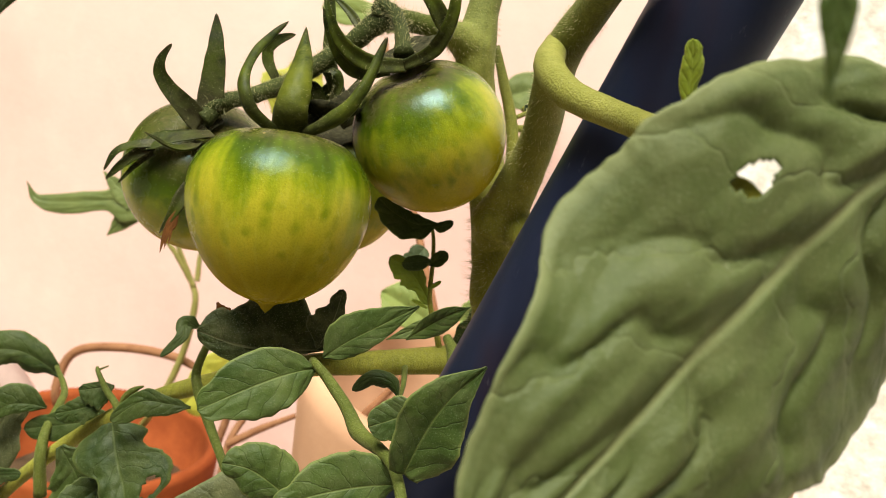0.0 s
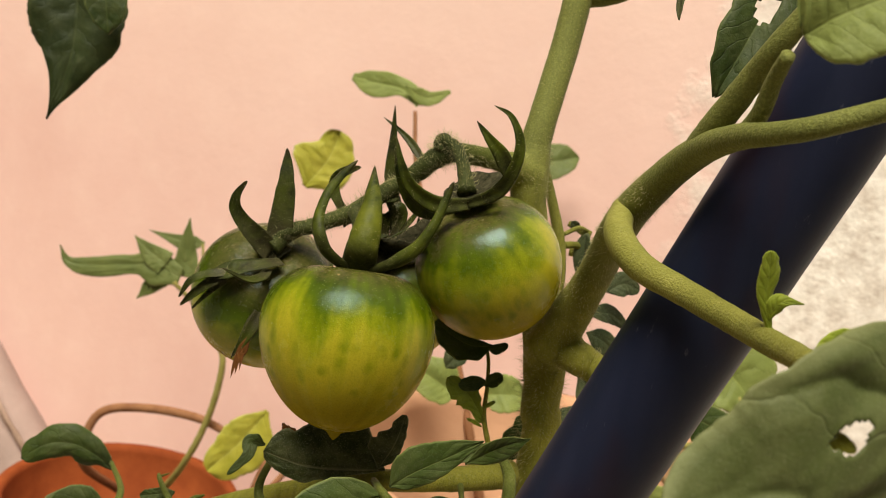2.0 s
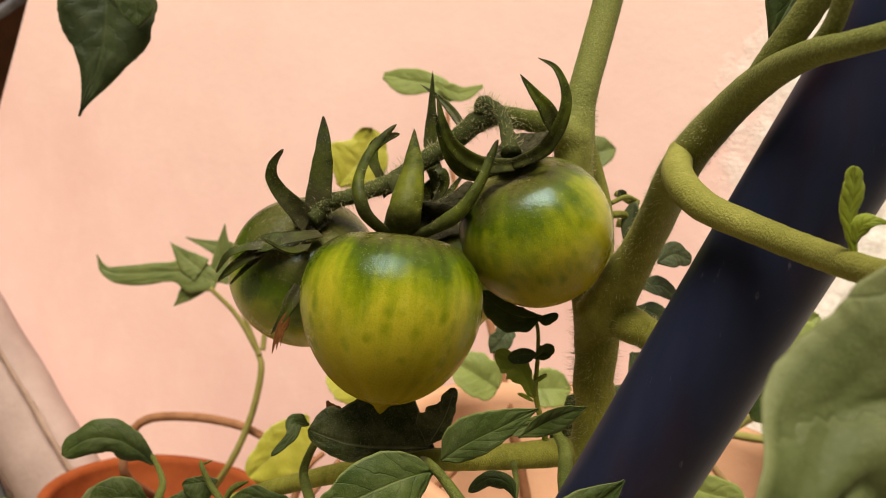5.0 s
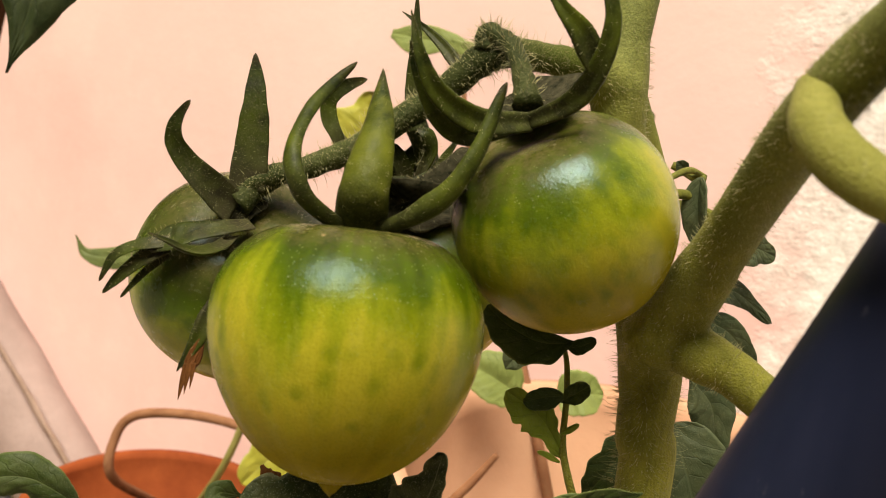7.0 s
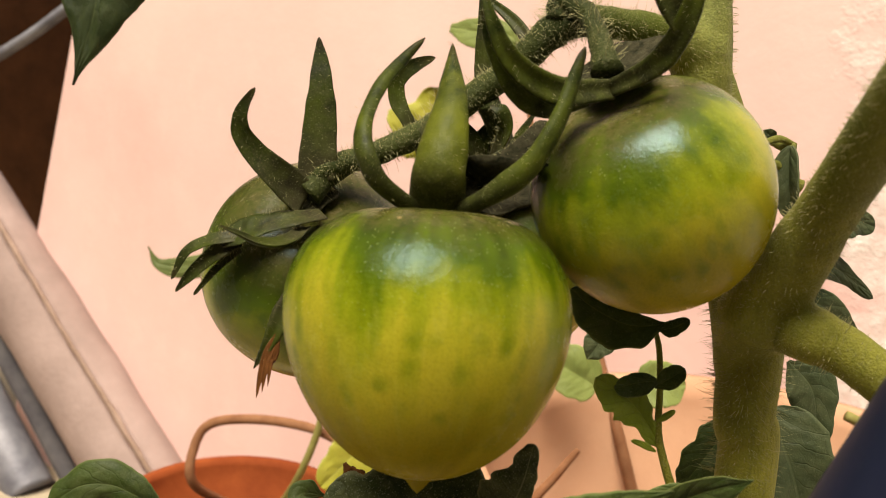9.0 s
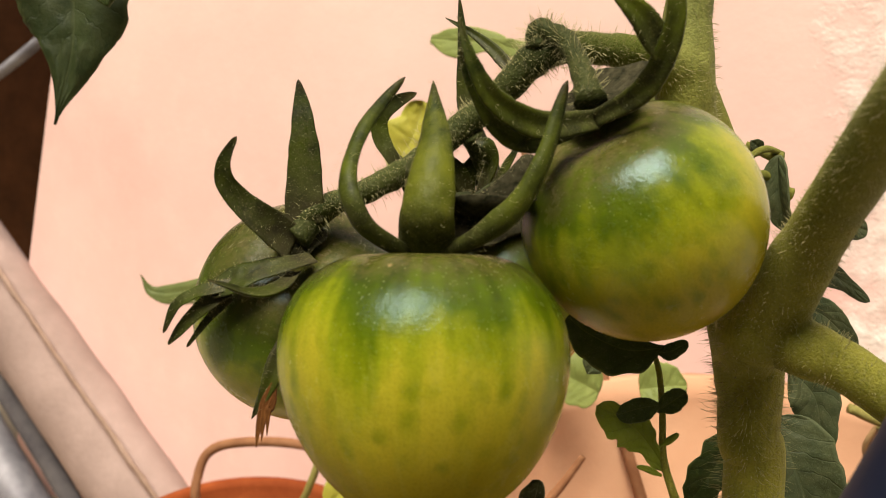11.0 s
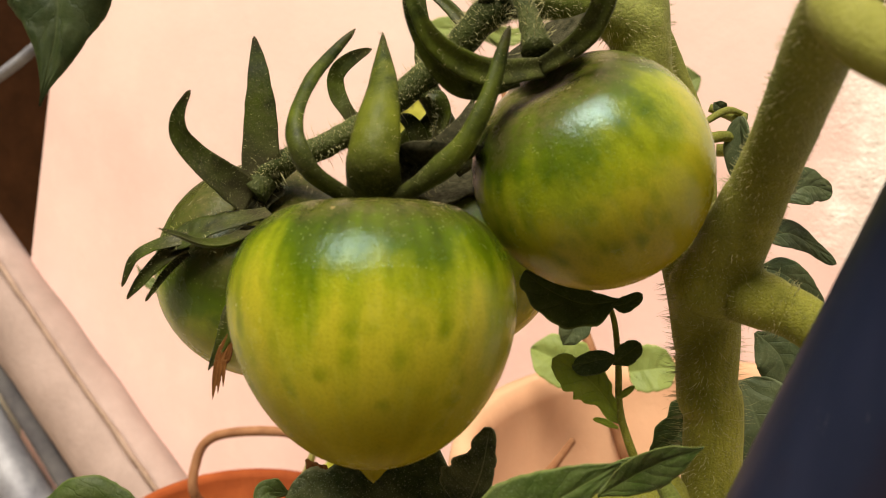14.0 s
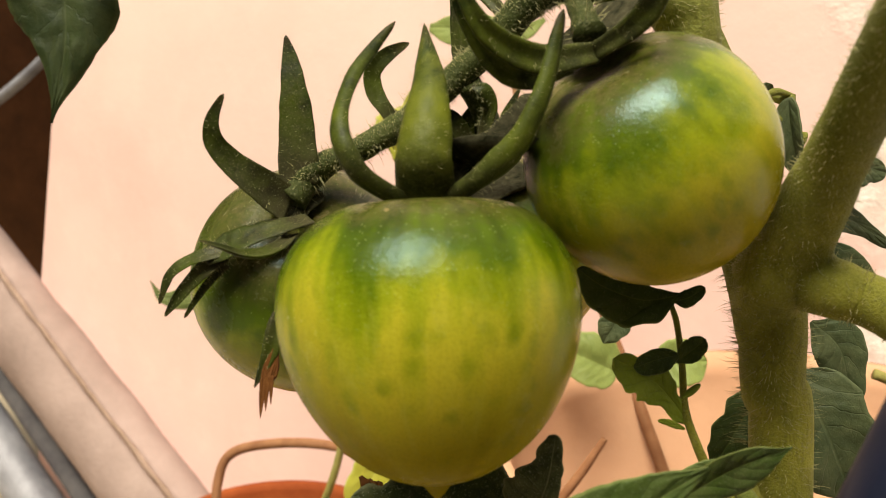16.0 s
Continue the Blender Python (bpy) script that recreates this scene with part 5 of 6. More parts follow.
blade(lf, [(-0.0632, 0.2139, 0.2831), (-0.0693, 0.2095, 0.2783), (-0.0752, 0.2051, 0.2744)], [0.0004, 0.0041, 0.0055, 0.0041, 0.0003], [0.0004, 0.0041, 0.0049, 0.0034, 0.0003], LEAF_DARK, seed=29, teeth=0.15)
# a leaf stalk at the far left
lf2 = stalk([(-0.1513, 0.2351, 0.2833), (-0.1384, 0.2345, 0.2789), (-0.1299, 0.2336, 0.2732), (-0.1191, 0.2338, 0.2731), (-0.1119, 0.2326, 0.2657), (-0.1047, 0.2312, 0.2576)], [0.0014, 0.0018, 0.0022, 0.0018, 0.0016, 0.0014])
blade(lf2, [(-0.1150, 0.2360, 0.2772), (-0.1236, 0.2360, 0.2792), (-0.1343, 0.2360, 0.2785)], [0.0003, 0.0024, 0.0024, 0.0015, 0.0003], [0.0003, 0.0024, 0.0030, 0.0021, 0.0003], LEAF, seed=36)
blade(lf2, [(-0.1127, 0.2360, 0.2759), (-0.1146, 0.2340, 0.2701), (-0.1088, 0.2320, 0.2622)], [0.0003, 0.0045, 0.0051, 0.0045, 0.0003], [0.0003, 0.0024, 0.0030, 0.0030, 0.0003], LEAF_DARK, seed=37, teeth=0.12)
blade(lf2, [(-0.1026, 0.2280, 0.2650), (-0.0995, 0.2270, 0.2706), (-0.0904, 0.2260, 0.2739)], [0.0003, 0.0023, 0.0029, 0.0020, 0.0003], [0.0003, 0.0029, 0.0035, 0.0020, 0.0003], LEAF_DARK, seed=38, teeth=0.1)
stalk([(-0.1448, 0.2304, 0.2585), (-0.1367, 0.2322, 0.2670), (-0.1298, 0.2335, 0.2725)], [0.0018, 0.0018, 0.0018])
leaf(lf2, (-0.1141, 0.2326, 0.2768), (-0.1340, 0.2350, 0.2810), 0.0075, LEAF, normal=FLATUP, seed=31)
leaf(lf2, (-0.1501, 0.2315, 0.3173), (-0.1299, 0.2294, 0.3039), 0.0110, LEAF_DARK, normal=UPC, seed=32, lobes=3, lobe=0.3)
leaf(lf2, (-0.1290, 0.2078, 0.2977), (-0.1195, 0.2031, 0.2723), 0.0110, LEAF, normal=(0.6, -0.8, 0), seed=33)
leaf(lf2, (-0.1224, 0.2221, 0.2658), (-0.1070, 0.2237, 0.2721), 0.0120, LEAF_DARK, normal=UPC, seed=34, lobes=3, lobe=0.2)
leaf(lf2, (-0.1337, 0.2158, 0.2608), (-0.1209, 0.2175, 0.2681), 0.0120, LEAF, normal=UPC, seed=35, blunt=0.4)
# sprig below the right fruit
sp = stalk([(0.0044, 0.2115, 0.3604), (0.0053, 0.2095, 0.3574), (0.0060, 0.2082, 0.3518), (0.0065, 0.2072, 0.3452), (0.0081, 0.2065, 0.3402), (0.0101, 0.2065, 0.3354), (0.0122, 0.2080, 0.3289)], [0.00038, 0.00046, 0.00050, 0.00058, 0.00067, 0.00075, 0.00085], STEM, n=40)
blade(sp, [(0.0059, 0.2090, 0.3618), (0.0003, 0.2098, 0.3608), (-0.0054, 0.2107, 0.3627), (-0.0089, 0.2115, 0.3651)], [0.0003, 0.0035, 0.0043, 0.0028, 0.0002], [0.0003, 0.0020, 0.0023, 0.0017, 0.0002], LEAF, seed=40, teeth=0.12, label="dark shaded leaflet")
blade(sp, [(0.0045, 0.2088, 0.3609), (0.0067, 0.2084, 0.3615), (0.0089, 0.2080, 0.3631)], [0.0002, 0.0011, 0.0011, 0.0002], [0.0002, 0.0013, 0.0011, 0.0002], LEAF, seed=41)
blade(sp, [(0.0058, 0.2075, 0.3533), (0.0026, 0.2067, 0.3529), (-0.0010, 0.2060, 0.3517)], [0.0002, 0.0018, 0.0020, 0.0002], [0.0002, 0.0013, 0.0015, 0.0002], LEAF, seed=44)
blade(sp, [(0.0051, 0.2075, 0.3522), (0.0071, 0.2067, 0.3542), (0.0089, 0.2060, 0.3561)], [0.0002, 0.0015, 0.0016, 0.0002], [0.0002, 0.0015, 0.0015, 0.0002], LEAF, seed=45, fold=0.4)
blade(sp, [(0.0071, 0.2073, 0.3427), (0.0044, 0.2069, 0.3468), (0.0010, 0.2064, 0.3504), (-0.0039, 0.2060, 0.3531)], [0.0002, 0.0018, 0.0017, 0.0031, 0.0038, 0.0028, 0.0002], [0.0002, 0.0013, 0.0012, 0.0022, 0.0025, 0.0018, 0.0002], LEAF_MID, seed=43, teeth=0.22, fold=0.35)
blade(sp, [(0.0060, 0.2070, 0.3470), (0.0072, 0.2070, 0.3479), (0.0085, 0.2070, 0.3491)], [0.0002, 0.0005, 0.0005, 0.0001], [0.0002, 0.0005, 0.0005, 0.0001], LEAF_MID, seed=46, curl=0.5)
blade(sp, [(0.0064, 0.2065, 0.3424), (0.0044, 0.2062, 0.3433), (0.0025, 0.2060, 0.3438)], [0.0002, 0.0005, 0.0004, 0.0001], [0.0002, 0.0005, 0.0005, 0.0001], LEAF_MID, seed=49)
blade(sp, [(0.0107, 0.1900, 0.3448), (0.0053, 0.1900, 0.3425), (-0.0015, 0.1900, 0.3386)], [0.0002, 0.0016, 0.0019, 0.0012, 0.0001], [0.0002, 0.0014, 0.0016, 0.0010, 0.0001], LEAF, seed=8, pointed=True, fold=0.5)
blade(sp, [(0.0027, 0.1880, 0.3400), (0.0072, 0.1847, 0.3451), (0.0106, 0.1813, 0.3489), (0.0140, 0.1780, 0.3520)], [0.0002, 0.0018, 0.0021, 0.0014, 0.0001], [0.0002, 0.0022, 0.0027, 0.0019, 0.0001], LEAF, seed=18, pointed=True, fold=0.5)
stalk([(0.0143, 0.1813, 0.3290), (0.0136, 0.1869, 0.3326), (0.0135, 0.1927, 0.3367), (0.0116, 0.1971, 0.3392)], [0.0014, 0.0016, 0.0015, 0.0010])
# behind the main stem
bh = stalk([(0.0132, 0.2441, 0.4039), (0.0168, 0.2428, 0.3951), (0.0206, 0.2414, 0.3852), (0.0224, 0.2397, 0.3753), (0.0226, 0.2408, 0.3646)], [0.0010, 0.0014, 0.0016, 0.0017, 0.0018], STEM)
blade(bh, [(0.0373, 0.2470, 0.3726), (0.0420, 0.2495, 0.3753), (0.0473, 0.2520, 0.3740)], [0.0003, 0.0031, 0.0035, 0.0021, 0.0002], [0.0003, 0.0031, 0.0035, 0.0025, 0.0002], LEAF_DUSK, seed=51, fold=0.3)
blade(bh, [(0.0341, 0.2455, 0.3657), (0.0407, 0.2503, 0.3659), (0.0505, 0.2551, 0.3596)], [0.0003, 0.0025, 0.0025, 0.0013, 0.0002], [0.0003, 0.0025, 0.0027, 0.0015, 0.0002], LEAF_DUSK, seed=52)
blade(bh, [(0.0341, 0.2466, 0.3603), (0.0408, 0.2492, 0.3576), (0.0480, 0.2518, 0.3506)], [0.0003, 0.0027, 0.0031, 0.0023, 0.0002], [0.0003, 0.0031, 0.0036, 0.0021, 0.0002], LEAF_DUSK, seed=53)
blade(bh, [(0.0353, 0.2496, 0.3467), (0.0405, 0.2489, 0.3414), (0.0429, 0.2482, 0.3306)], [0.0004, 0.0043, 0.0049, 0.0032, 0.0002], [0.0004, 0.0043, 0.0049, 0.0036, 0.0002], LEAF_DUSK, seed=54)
stalk([(0.0217, 0.2428, 0.3870), (0.0259, 0.2457, 0.3890), (0.0298, 0.2479, 0.3881)], [0.0006, 0.0007, 0.0004], STEM)
stalk([(0.0223, 0.2424, 0.3841), (0.0261, 0.2448, 0.3843), (0.0300, 0.2469, 0.3824)], [0.0010, 0.0010, 0.0006], STEM)
stalk([(0.0235, 0.2505, 0.3892), (0.0263, 0.2496, 0.3884), (0.0285, 0.2477, 0.3874), (0.0295, 0.2469, 0.3880)], [0.0008, 0.0011, 0.0010, 0.0006], STEM)
stalk([(0.0254, 0.2512, 0.3813), (0.0288, 0.2506, 0.3813), (0.0328, 0.2509, 0.3804)], [0.0012, 0.0013, 0.0012], STEM)
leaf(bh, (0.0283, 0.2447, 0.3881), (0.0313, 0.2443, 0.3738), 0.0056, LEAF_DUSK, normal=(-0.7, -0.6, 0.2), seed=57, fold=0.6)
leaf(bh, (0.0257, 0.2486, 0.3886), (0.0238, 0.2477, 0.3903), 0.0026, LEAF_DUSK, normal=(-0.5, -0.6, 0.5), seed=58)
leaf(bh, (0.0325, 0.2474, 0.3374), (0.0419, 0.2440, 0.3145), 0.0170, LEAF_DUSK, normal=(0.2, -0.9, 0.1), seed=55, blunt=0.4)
leaf(bh, (0.0253, 0.2441, 0.3352), (0.0165, 0.2403, 0.3211), 0.0090, LEAF_DARK, normal=UPC, seed=56, lobes=3, lobe=0.3)
# branch to the right of the stake
rb = stalk([(0.0256, 0.2134, 0.2967), (0.0383, 0.2126, 0.3012), (0.0553, 0.2176, 0.3038), (0.0719, 0.2220, 0.3036), (0.0910, 0.2258, 0.2995), (0.1157, 0.2336, 0.2949)], [0.0032, 0.0032, 0.0030, 0.0028, 0.0024, 0.002], PETIOLE, n=40)
blade(rb, [(0.0665, 0.2596, 0.3329), (0.0734, 0.2596, 0.3370), (0.0831, 0.2597, 0.3342), (0.0961, 0.2597, 0.3263)], [0.0006, 0.0040, 0.0059, 0.0052, 0.0006], [0.0006, 0.0052, 0.0068, 0.0046, 0.0006], LEAF, seed=67, fold=0.1)
blade(rb, [(0.0444, 0.2230, 0.3032), (0.0523, 0.2233, 0.3092), (0.0592, 0.2235, 0.3122)], [0.0004, 0.0014, 0.0019, 0.0016, 0.0003], [0.0004, 0.0033, 0.0041, 0.0027, 0.0003], LEAF_DARK, seed=62, teeth=0.15)
blade(rb, [(0.0654, 0.2220, 0.3129), (0.0660, 0.2220, 0.3166), (0.0695, 0.2220, 0.3192)], [0.0004, 0.0029, 0.0029, 0.0003], [0.0004, 0.0027, 0.0027, 0.0003], LEAF_GREY, seed=61)
blade(rb, [(0.0669, 0.2210, 0.3135), (0.0723, 0.2205, 0.3123), (0.0779, 0.2200, 0.3098)], [0.0004, 0.0013, 0.0013, 0.0003], [0.0004, 0.0016, 0.0013, 0.0003], LEAF, seed=63)
blade(rb, [(0.0384, 0.2150, 0.2936), (0.0525, 0.2125, 0.3001), (0.0613, 0.2100, 0.3041)], [0.0004, 0.0013, 0.0016, 0.0003], [0.0004, 0.0031, 0.0034, 0.0003], LEAF, seed=65)
stalk([(0.0710, 0.2202, 0.3050), (0.0683, 0.2210, 0.3094), (0.0626, 0.2230, 0.3097), (0.0566, 0.2244, 0.3070)], [0.0014, 0.0012, 0.0010, 0.0008])
leaf(rb, (0.0670, 0.2219, 0.3140), (0.0883, 0.2230, 0.3064), 0.0075, LEAF_GREY, normal=FLATUP, seed=64)
leaf(rb, (0.0755, 0.2199, 0.3028), (0.0789, 0.2148, 0.2969), 0.0090, LEAF_DARK, normal=UPC, seed=66)
# upper leaves
ul = stalk([(0.0400, 0.2262, 0.4626), (0.0470, 0.2051, 0.4589), (0.0488, 0.1942, 0.4545), (0.0469, 0.1894, 0.4503)], [0.0014, 0.0013, 0.0012, 0.001])
leaf(ul, (0.0463, 0.1900, 0.4536), (0.0362, 0.1817, 0.4275), 0.0140, LEAF_DARK, normal=(-0.1, -0.95, 0.1), seed=71, holes=((0.30, 0.05, 0.12, 0.34),), lobes=3, lobe=0.15, blunt=0.6, label="dark green leaflet with an eaten hole")
leaf(ul, (0.0296, 0.1944, 0.4530), (0.0279, 0.1905, 0.4418), 0.0022, LEAF_GREY, normal=(-0.8, -0.5, 0), seed=72)
tl = stalk([(-0.1587, 0.3656, 0.4806), (-0.1556, 0.3587, 0.4570), (-0.1540, 0.3534, 0.4430)], [0.0014, 0.0012, 0.0010], STEM)
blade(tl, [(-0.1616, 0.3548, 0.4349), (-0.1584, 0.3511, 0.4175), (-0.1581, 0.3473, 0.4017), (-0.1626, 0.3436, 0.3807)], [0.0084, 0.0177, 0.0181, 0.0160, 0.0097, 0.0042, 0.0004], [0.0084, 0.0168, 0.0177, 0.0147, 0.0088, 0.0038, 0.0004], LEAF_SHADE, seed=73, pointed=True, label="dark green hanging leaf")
leaf(tl, (-0.1474, 0.3435, 0.4374), (-0.1413, 0.3380, 0.4157), 0.0150, LEAF_DARK, normal=(0.3, -0.9, 0.1), seed=74)
# near leaves
blade(loop_stalk, [(0.0506, 0.0911, 0.4025), (0.0452, 0.0881, 0.3979), (0.0402, 0.0853, 0.3939), (0.0359, 0.0828, 0.3896), (0.0309, 0.0796, 0.3841), (0.0265, 0.0769, 0.3794), (0.0222, 0.0739, 0.3741), (0.0174, 0.0709, 0.3687), (0.0130, 0.0679, 0.3634), (0.0092, 0.0653, 0.3583)], [0.0030, 0.0125, 0.0180, 0.0210, 0.0213, 0.0204, 0.0181, 0.0146, 0.0099, 0.0048, 0.0001], [0.0030, 0.0104, 0.0139, 0.0164, 0.0180, 0.0179, 0.0166, 0.0144, 0.0114, 0.0074, 0.0001], LEAF_NEAR, name="leaf", seed=81, fold=0.05, curl=0.06, quilt=1.7, lumps=0.25, holes=((0.37, -0.48, 0.030, 0.085),), n=140, m=96, turn=0.5, pointed=True, normal=(0.27, -0.92, 0.28), label="large dusty green leaf with a small hole")
blade(loop_stalk, [(0.0263, 0.0816, 0.3930), (0.0284, 0.0821, 0.3929), (0.0307, 0.0826, 0.3921)], [0.0000, 0.0008, 0.0010, 0.0007, 0.0000], [0.0000, 0.0008, 0.0009, 0.0007, 0.0000], LEAF_YELLOW, name="leaf_scar", seed=87, label="thin yellow skin left in the hole")
blade(loop_stalk, [(0.0323, 0.1155, 0.3959), (0.0307, 0.1152, 0.4004), (0.0301, 0.1148, 0.4039), (0.0294, 0.1145, 0.4068)], [0.0004, 0.0008, 0.0013, 0.0014, 0.0010, 0.0004], [0.0004, 0.0007, 0.0010, 0.0014, 0.0013, 0.0006], LEAF_MID, name="bract", seed=82, curl=0.35, teeth=0.1, label="bright green young leaf tip")
blade(loop_stalk, [(0.0317, 0.1152, 0.3978), (0.0324, 0.1146, 0.4002), (0.0353, 0.1140, 0.4007)], [0.0003, 0.0011, 0.0013, 0.0006, 0.0001], [0.0003, 0.0010, 0.0010, 0.0004, 0.0001], LEAF_MID, name="bract", seed=83, curl=0.3, pointed=True)
blade(loop_stalk, [(0.0405, 0.1040, 0.3985), (0.0355, 0.1020, 0.3987), (0.0314, 0.1000, 0.3968)], [0.0006, 0.0022, 0.0023, 0.0015, 0.0001], [0.0005, 0.0017, 0.0017, 0.0011, 0.0001], LEAF_MID, seed=88, fold=0.3, pointed=True)
blade(loop_stalk, [(0.0212, 0.0545, 0.4092), (0.0217, 0.0545, 0.4062), (0.0221, 0.0545, 0.4037), (0.0225, 0.0545, 0.4012)], [0.0010, 0.0012, 0.0011, 0.0008, 0.0004, 0.0001], [0.0010, 0.0012, 0.0010, 0.0006, 0.0003, 0.0001], LEAF, seed=84, pointed=True)
leaf(branch, (0.0213, 0.0987, 0.4323), (0.0307, 0.0955, 0.4389), 0.0130, LEAF_PALE, name="leaf", normal=(0, -0.8, 0.5), seed=85, label="bright green young leaf")


# ---- pots and the plants behind ----
def pot(name, at, radius, height, mat, label, collar=0.08):
    r, h = radius, height
    prof = [(0, 0), (r * 0.66, 0), (r * 0.70, 0.004), (r * (0.98 - collar), h * 0.78), (r * 0.98, h * 0.79), (r, h * 0.81), (r * 1.02, h * 0.97), (r * 1.0, h), (r * 0.93, h), (r * 0.91, h * 0.97), (r * 0.86, h * 0.72), (0, h * 0.70)]
    ob = new(name)
    ob.location = at
    tagged(ob, label, "plant pot")
    part("pot_body", lathe(prof, 56, 0, 0, 0.012), mat, ob)
    soil = lathe([(0, h * 0.74), (r * 0.4, h * 0.75), (r * 0.84, h * 0.73)], 40, 0, 0, 0.05)
    part("soil", soil, SOIL, ob, "dry brown potting soil")
    return ob


pot("flower_pot", (-0.197, 0.62, -0.06), 0.084, 0.155, CLAY, "orange terracotta flower pot by the pink wall")
pot("planter", (0.072, 0.395, -0.06), 0.108, 0.322, TAN, "wide weathered tan clay planter", 0.005)

weed = new("pot_plant")
weed.location = (0, 0, 0)
tagged(weed, "thin leggy plant with lobed leaves in a terracotta pot", "plant")


def wstalk(points, radii, mat=PALE_STEM, owner=weed):
    return part("stem", tube(points, radii, 10, 30), mat, owner)


w1 = wstalk([(-0.175, 0.61, 0.09), (-0.1436, 0.5650, 0.1479), (-0.1304, 0.5613, 0.1863), (-0.1265, 0.5619, 0.2206), (-0.1311, 0.5640, 0.2342), (-0.1426, 0.5627, 0.2586), (-0.1470, 0.5654, 0.2756), (-0.1513, 0.5687, 0.2961)], [0.0024, 0.0023, 0.0022, 0.0021, 0.0017, 0.0014, 0.0012, 0.0008])
wstalk([(-0.1288, 0.5635, 0.2310), (-0.1456, 0.5620, 0.2546), (-0.1637, 0.5593, 0.2706)], [0.0018, 0.0016, 0.0014])
wstalk([(-0.1276, 0.5641, 0.2347), (-0.1273, 0.5676, 0.2561), (-0.1162, 0.5655, 0.2731)], [0.0018, 0.0014, 0.0012])
wstalk([(-0.2, 0.63, 0.09), (-0.2125, 0.5813, 0.1297), (-0.2133, 0.5852, 0.1541), (-0.2032, 0.5877, 0.1681), (-0.1717, 0.5795, 0.1777), (-0.1394, 0.5704, 0.1807), (-0.1192, 0.5650, 0.1771)], [0.003, 0.003, 0.003, 0.003, 0.003, 0.003, 0.0025], TWIG)
blade(w1, [(-0.1643, 0.5780, 0.2704), (-0.1835, 0.5792, 0.2739), (-0.2002, 0.5804, 0.2711), (-0.2223, 0.5816, 0.2659), (-0.2388, 0.5828, 0.2661), (-0.2461, 0.5840, 0.2753)], [0.0066, 0.0131, 0.0066, 0.0073, 0.0066, 0.0029, 0.0004], [0.0051, 0.0102, 0.0066, 0.0066, 0.0051, 0.0022, 0.0004], LEAF_WEED, name="leaf", seed=91, fold=0.15, pointed=True, label="pale green pointed lobed leaf")
blade(w1, [(-0.1734, 0.5790, 0.2733), (-0.1817, 0.5785, 0.2623), (-0.1907, 0.5780, 0.2505)], [0.0080, 0.0073, 0.0047, 0.0004], [0.0073, 0.0073, 0.0047, 0.0004], LEAF_WEED, name="leaf", seed=92, pointed=True)
blade(w1, [(-0.1752, 0.5790, 0.2767), (-0.1875, 0.5810, 0.2826), (-0.1986, 0.5830, 0.2903)], [0.0087, 0.0080, 0.0044, 0.0004], [0.0080, 0.0065, 0.0036, 0.0004], LEAF_WEED, name="leaf", seed=93, pointed=True)
blade(w1, [(-0.1539, 0.5850, 0.2924), (-0.1691, 0.5865, 0.2920), (-0.1910, 0.5880, 0.2944)], [0.0015, 0.0051, 0.0058, 0.0029, 0.0004], [0.0015, 0.0044, 0.0037, 0.0018, 0.0004], LEAF_WEED, name="leaf", seed=94, pointed=True)
blade(w1, [(-0.1649, 0.5800, 0.2699), (-0.1644, 0.5830, 0.2814), (-0.1659, 0.5860, 0.3075)], [0.0073, 0.0087, 0.0065, 0.0044, 0.0004], [0.0073, 0.0102, 0.0080, 0.0044, 0.0004], LEAF_WEED, name="leaf", seed=95, pointed=True)
blade(w1, [(-0.0899, 0.5350, 0.2078), (-0.1023, 0.5315, 0.1872), (-0.1197, 0.5280, 0.1657)], [0.0014, 0.0150, 0.0191, 0.0157, 0.0014], [0.0014, 0.0103, 0.0137, 0.0103, 0.0014], LEAF_YELLOW, name="leaf", seed=96, label="yellowing leaf")
leaf(w1, (-0.1162, 0.5655, 0.2731), (-0.0998, 0.5673, 0.2826), 0.010, LEAF_WEED, name="leaf", normal=UPC, seed=97)

for a, b, c in (((-0.0848, 0.4701, 0.1739), (-0.0790, 0.4751, 0.1988), (-0.0722, 0.4867, 0.2054)), ((-0.0764, 0.4517, 0.1831), (-0.0602, 0.4542, 0.1939), (-0.0437, 0.4564, 0.2032)), ((-0.0094, 0.4392, 0.2151), (0.0002, 0.4419, 0.2274), (0.0097, 0.4448, 0.2412)), ((-0.0769, 0.4483, 0.1656), (-0.0754, 0.4623, 0.1851), (-0.0617, 0.4771, 0.2071))):
    wstalk([a, b, c], [0.0022, 0.002, 0.0014], TWIG)

mallow = new("potted_plant")
mallow.location = (0, 0, 0)
tagged(mallow, "leafy plant with round pale green leaves in a clay planter", "plant")
m1 = wstalk([(0.06, 0.47, 0.15), (0.0244, 0.4826, 0.2495), (-0.0002, 0.5122, 0.3090), (-0.0259, 0.5466, 0.3667), (-0.0344, 0.5623, 0.4019)], [0.003, 0.0026, 0.002, 0.0015, 0.0012], TWIG, mallow)
blade(m1, [(-0.0332, 0.5700, 0.4053), (-0.0453, 0.5760, 0.4136), (-0.0617, 0.5820, 0.4144), (-0.0774, 0.5880, 0.4155)], [0.0014, 0.0035, 0.0070, 0.0098, 0.0084, 0.0028], [0.0014, 0.0070, 0.0070, 0.0077, 0.0063, 0.0021], LEAF_PALE, name="leaf", seed=101, pointed=True, fold=0.3)
blade(m1, [(-0.0436, 0.5700, 0.4155), (-0.0290, 0.5725, 0.4111), (-0.0154, 0.5750, 0.4175)], [0.0007, 0.0048, 0.0034, 0.0014], [0.0007, 0.0055, 0.0048, 0.0014], LEAF_PALE, name="leaf", seed=108, pointed=True, fold=0.3)
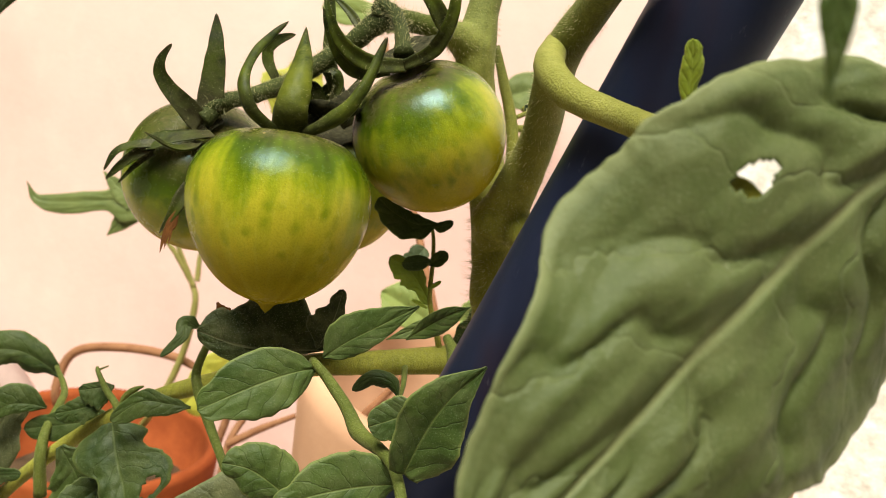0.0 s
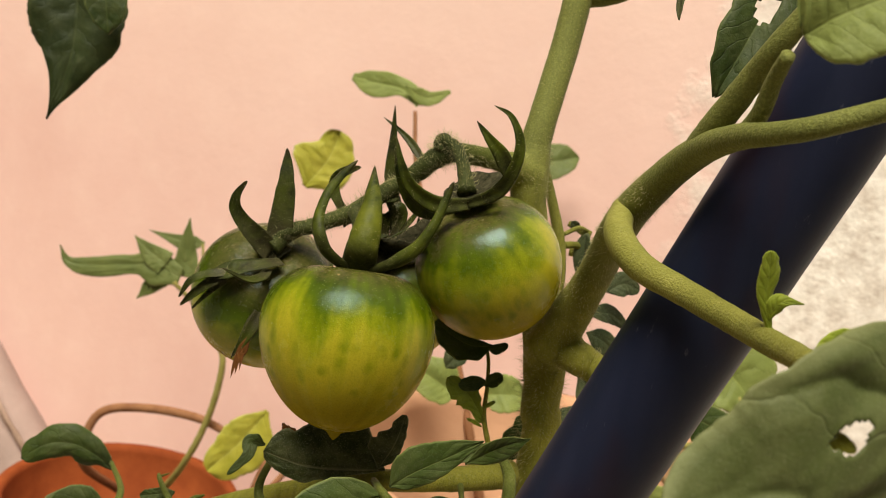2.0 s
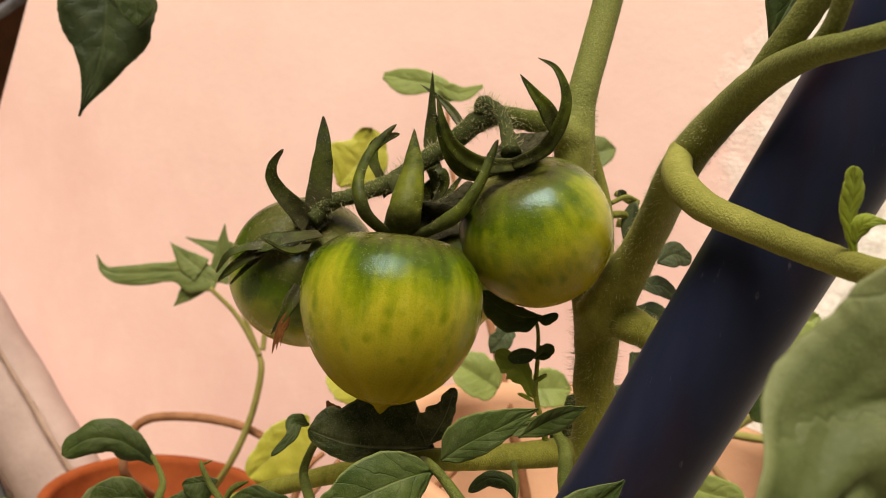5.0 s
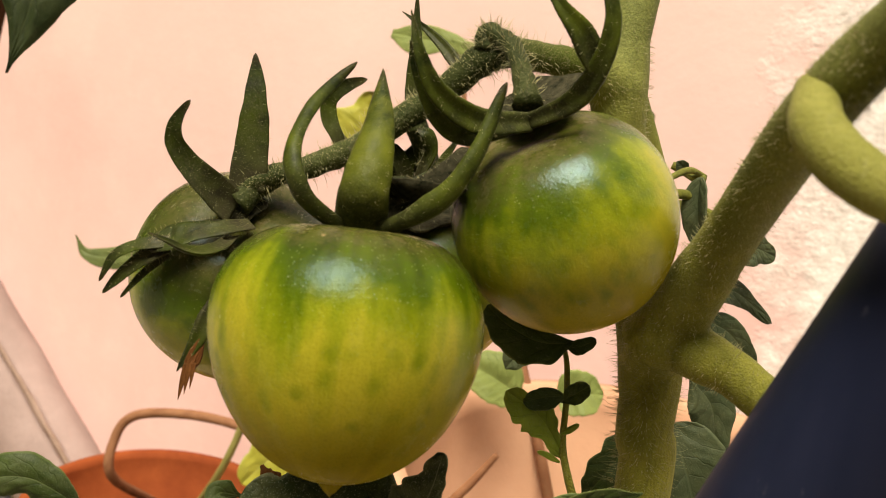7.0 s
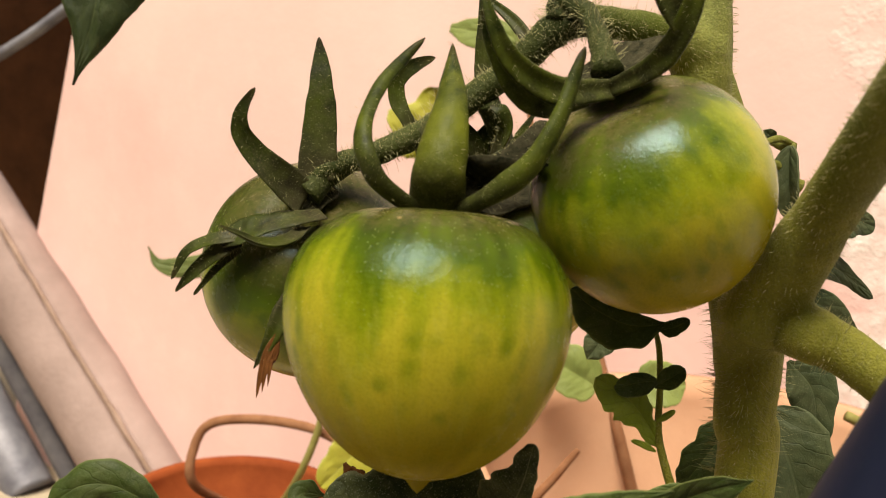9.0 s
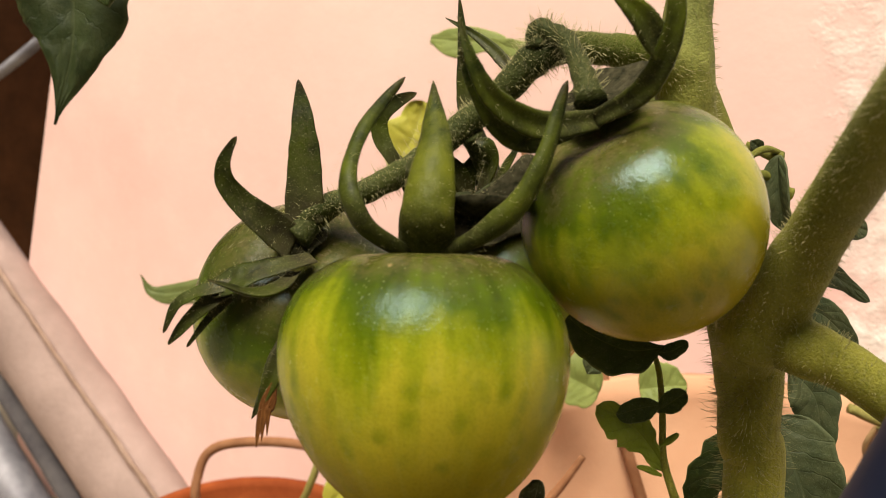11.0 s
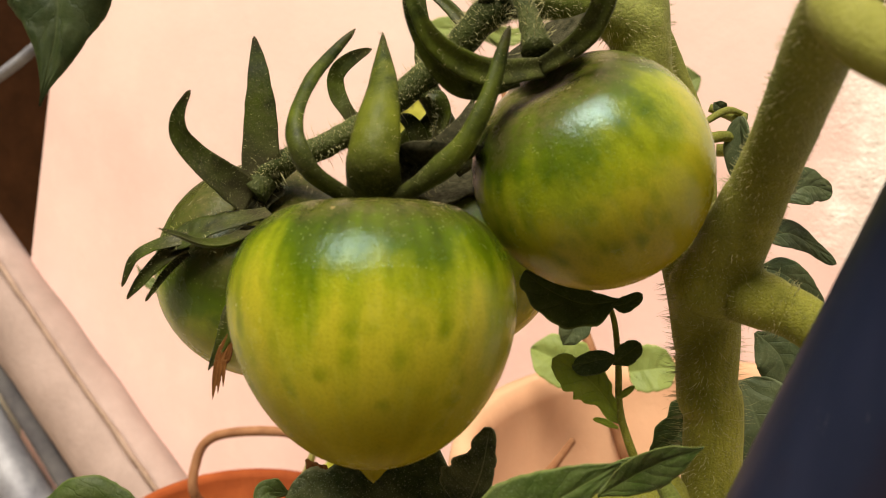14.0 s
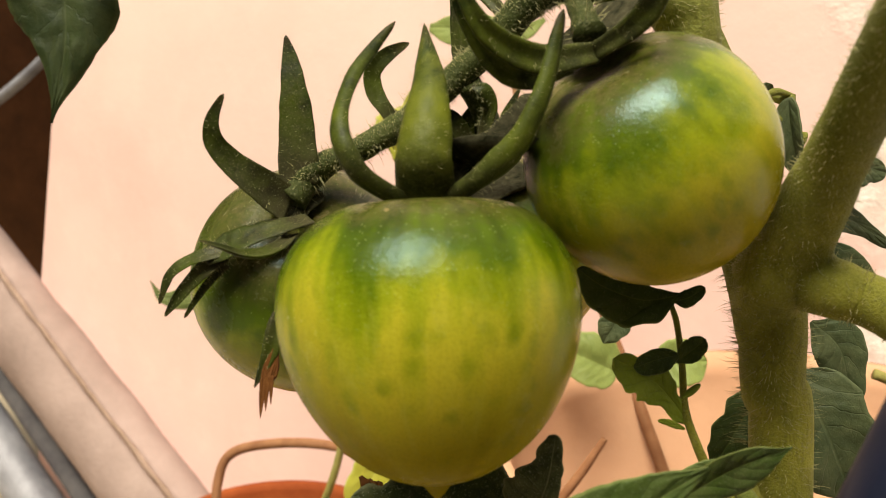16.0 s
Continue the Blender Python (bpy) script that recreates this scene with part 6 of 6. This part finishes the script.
blade(m1, [(-0.0881, 0.5280, 0.3489), (-0.0777, 0.5305, 0.3666), (-0.0738, 0.5330, 0.3840)], [0.0019, 0.0194, 0.0181, 0.0097, 0.0013], [0.0019, 0.0149, 0.0162, 0.0110, 0.0013], LEAF_YELLOW, name="leaf", seed=102, fold=0.2)
leaf(m1, (0.0423, 0.5799, 0.3788), (0.0722, 0.5824, 0.3917), 0.024, LEAF_WEED, name="leaf", normal=UPC, seed=103, blunt=0.5)
leaf(m1, (-0.0535, 0.4806, 0.2450), (-0.0739, 0.4823, 0.2573), 0.025, LEAF_YELLOW, name="leaf", normal=UPC, seed=104, blunt=0.4)
leaf(m1, (0.0143, 0.4452, 0.2696), (-0.0100, 0.4465, 0.2800), 0.022, LEAF_PALE, name="leaf", normal=UPC, seed=105, blunt=0.4)
leaf(m1, (0.0309, 0.4458, 0.2720), (0.0503, 0.4466, 0.2749), 0.020, LEAF_PALE, name="leaf", normal=UPC, seed=106, blunt=0.4)
leaf(m1, (0.0051, 0.2941, 0.3379), (-0.0003, 0.2925, 0.3289), 0.008, LEAF_DUSK, name="leaf", normal=UPC, seed=107, lobes=2, lobe=0.2)
m2 = wstalk([(0.17, 0.45, 0.15), (0.1575, 0.4051, 0.2597), (0.1516, 0.4099, 0.2895), (0.1429, 0.4121, 0.3036)], [0.003, 0.0026, 0.0022, 0.0015], PALE_STEM, mallow)
blade(m2, [(0.1253, 0.4200, 0.3202), (0.1416, 0.4150, 0.3105), (0.1549, 0.4100, 0.2955)], [0.0075, 0.0199, 0.0224, 0.0149, 0.0010], [0.0075, 0.0149, 0.0174, 0.0124, 0.0010], LEAF_PALE, name="leaf", seed=114)
blade(m2, [(0.0845, 0.3700, 0.2666), (0.1010, 0.3700, 0.2628), (0.1182, 0.3700, 0.2615)], [0.0018, 0.0064, 0.0077, 0.0068, 0.0009], [0.0018, 0.0068, 0.0082, 0.0059, 0.0009], LEAF_PALE, name="leaf", seed=116)
wstalk([(0.1585, 0.3994, 0.2515), (0.1515, 0.4049, 0.2804), (0.1468, 0.4085, 0.2996)], [0.003, 0.0028, 0.0024], PALE_STEM, mallow)
for i in range(3):
    a = Vector((0.1184, 0.4229, 0.2725)).lerp(Vector((0.1630, 0.4246, 0.2757)), i / 2)
    wstalk([a, a + Vector((0.012 * math.sin(i * 2.1), 0.004, -0.016)), a + Vector((0.03 * math.sin(i * 1.3 + 1), 0, -0.026 - 0.01 * math.cos(i)))], [0.0012, 0.0018, 0.0012], DRY, mallow)
leaf(m2, (0.1456, 0.4447, 0.3168), (0.1629, 0.4471, 0.3303), 0.020, LEAF_PALE, name="leaf", normal=UPC, seed=112, blunt=0.35)
wstalk([(0.1040, 0.4141, 0.2813), (0.1203, 0.4134, 0.2758), (0.1437, 0.4138, 0.2750), (0.1543, 0.4136, 0.2726)], [0.002, 0.002, 0.002, 0.002], PALE_STEM, mallow)
wstalk([(0.1188, 0.4225, 0.2700), (0.1356, 0.4253, 0.2825), (0.1489, 0.4255, 0.2817)], [0.0022, 0.002, 0.0016], PALE_STEM, mallow)
wstalk([(0.1490, 0.4173, 0.2922), (0.1550, 0.4127, 0.2676), (0.1610, 0.4080, 0.2430)], [0.002, 0.0024, 0.0026], PALE_STEM, mallow)
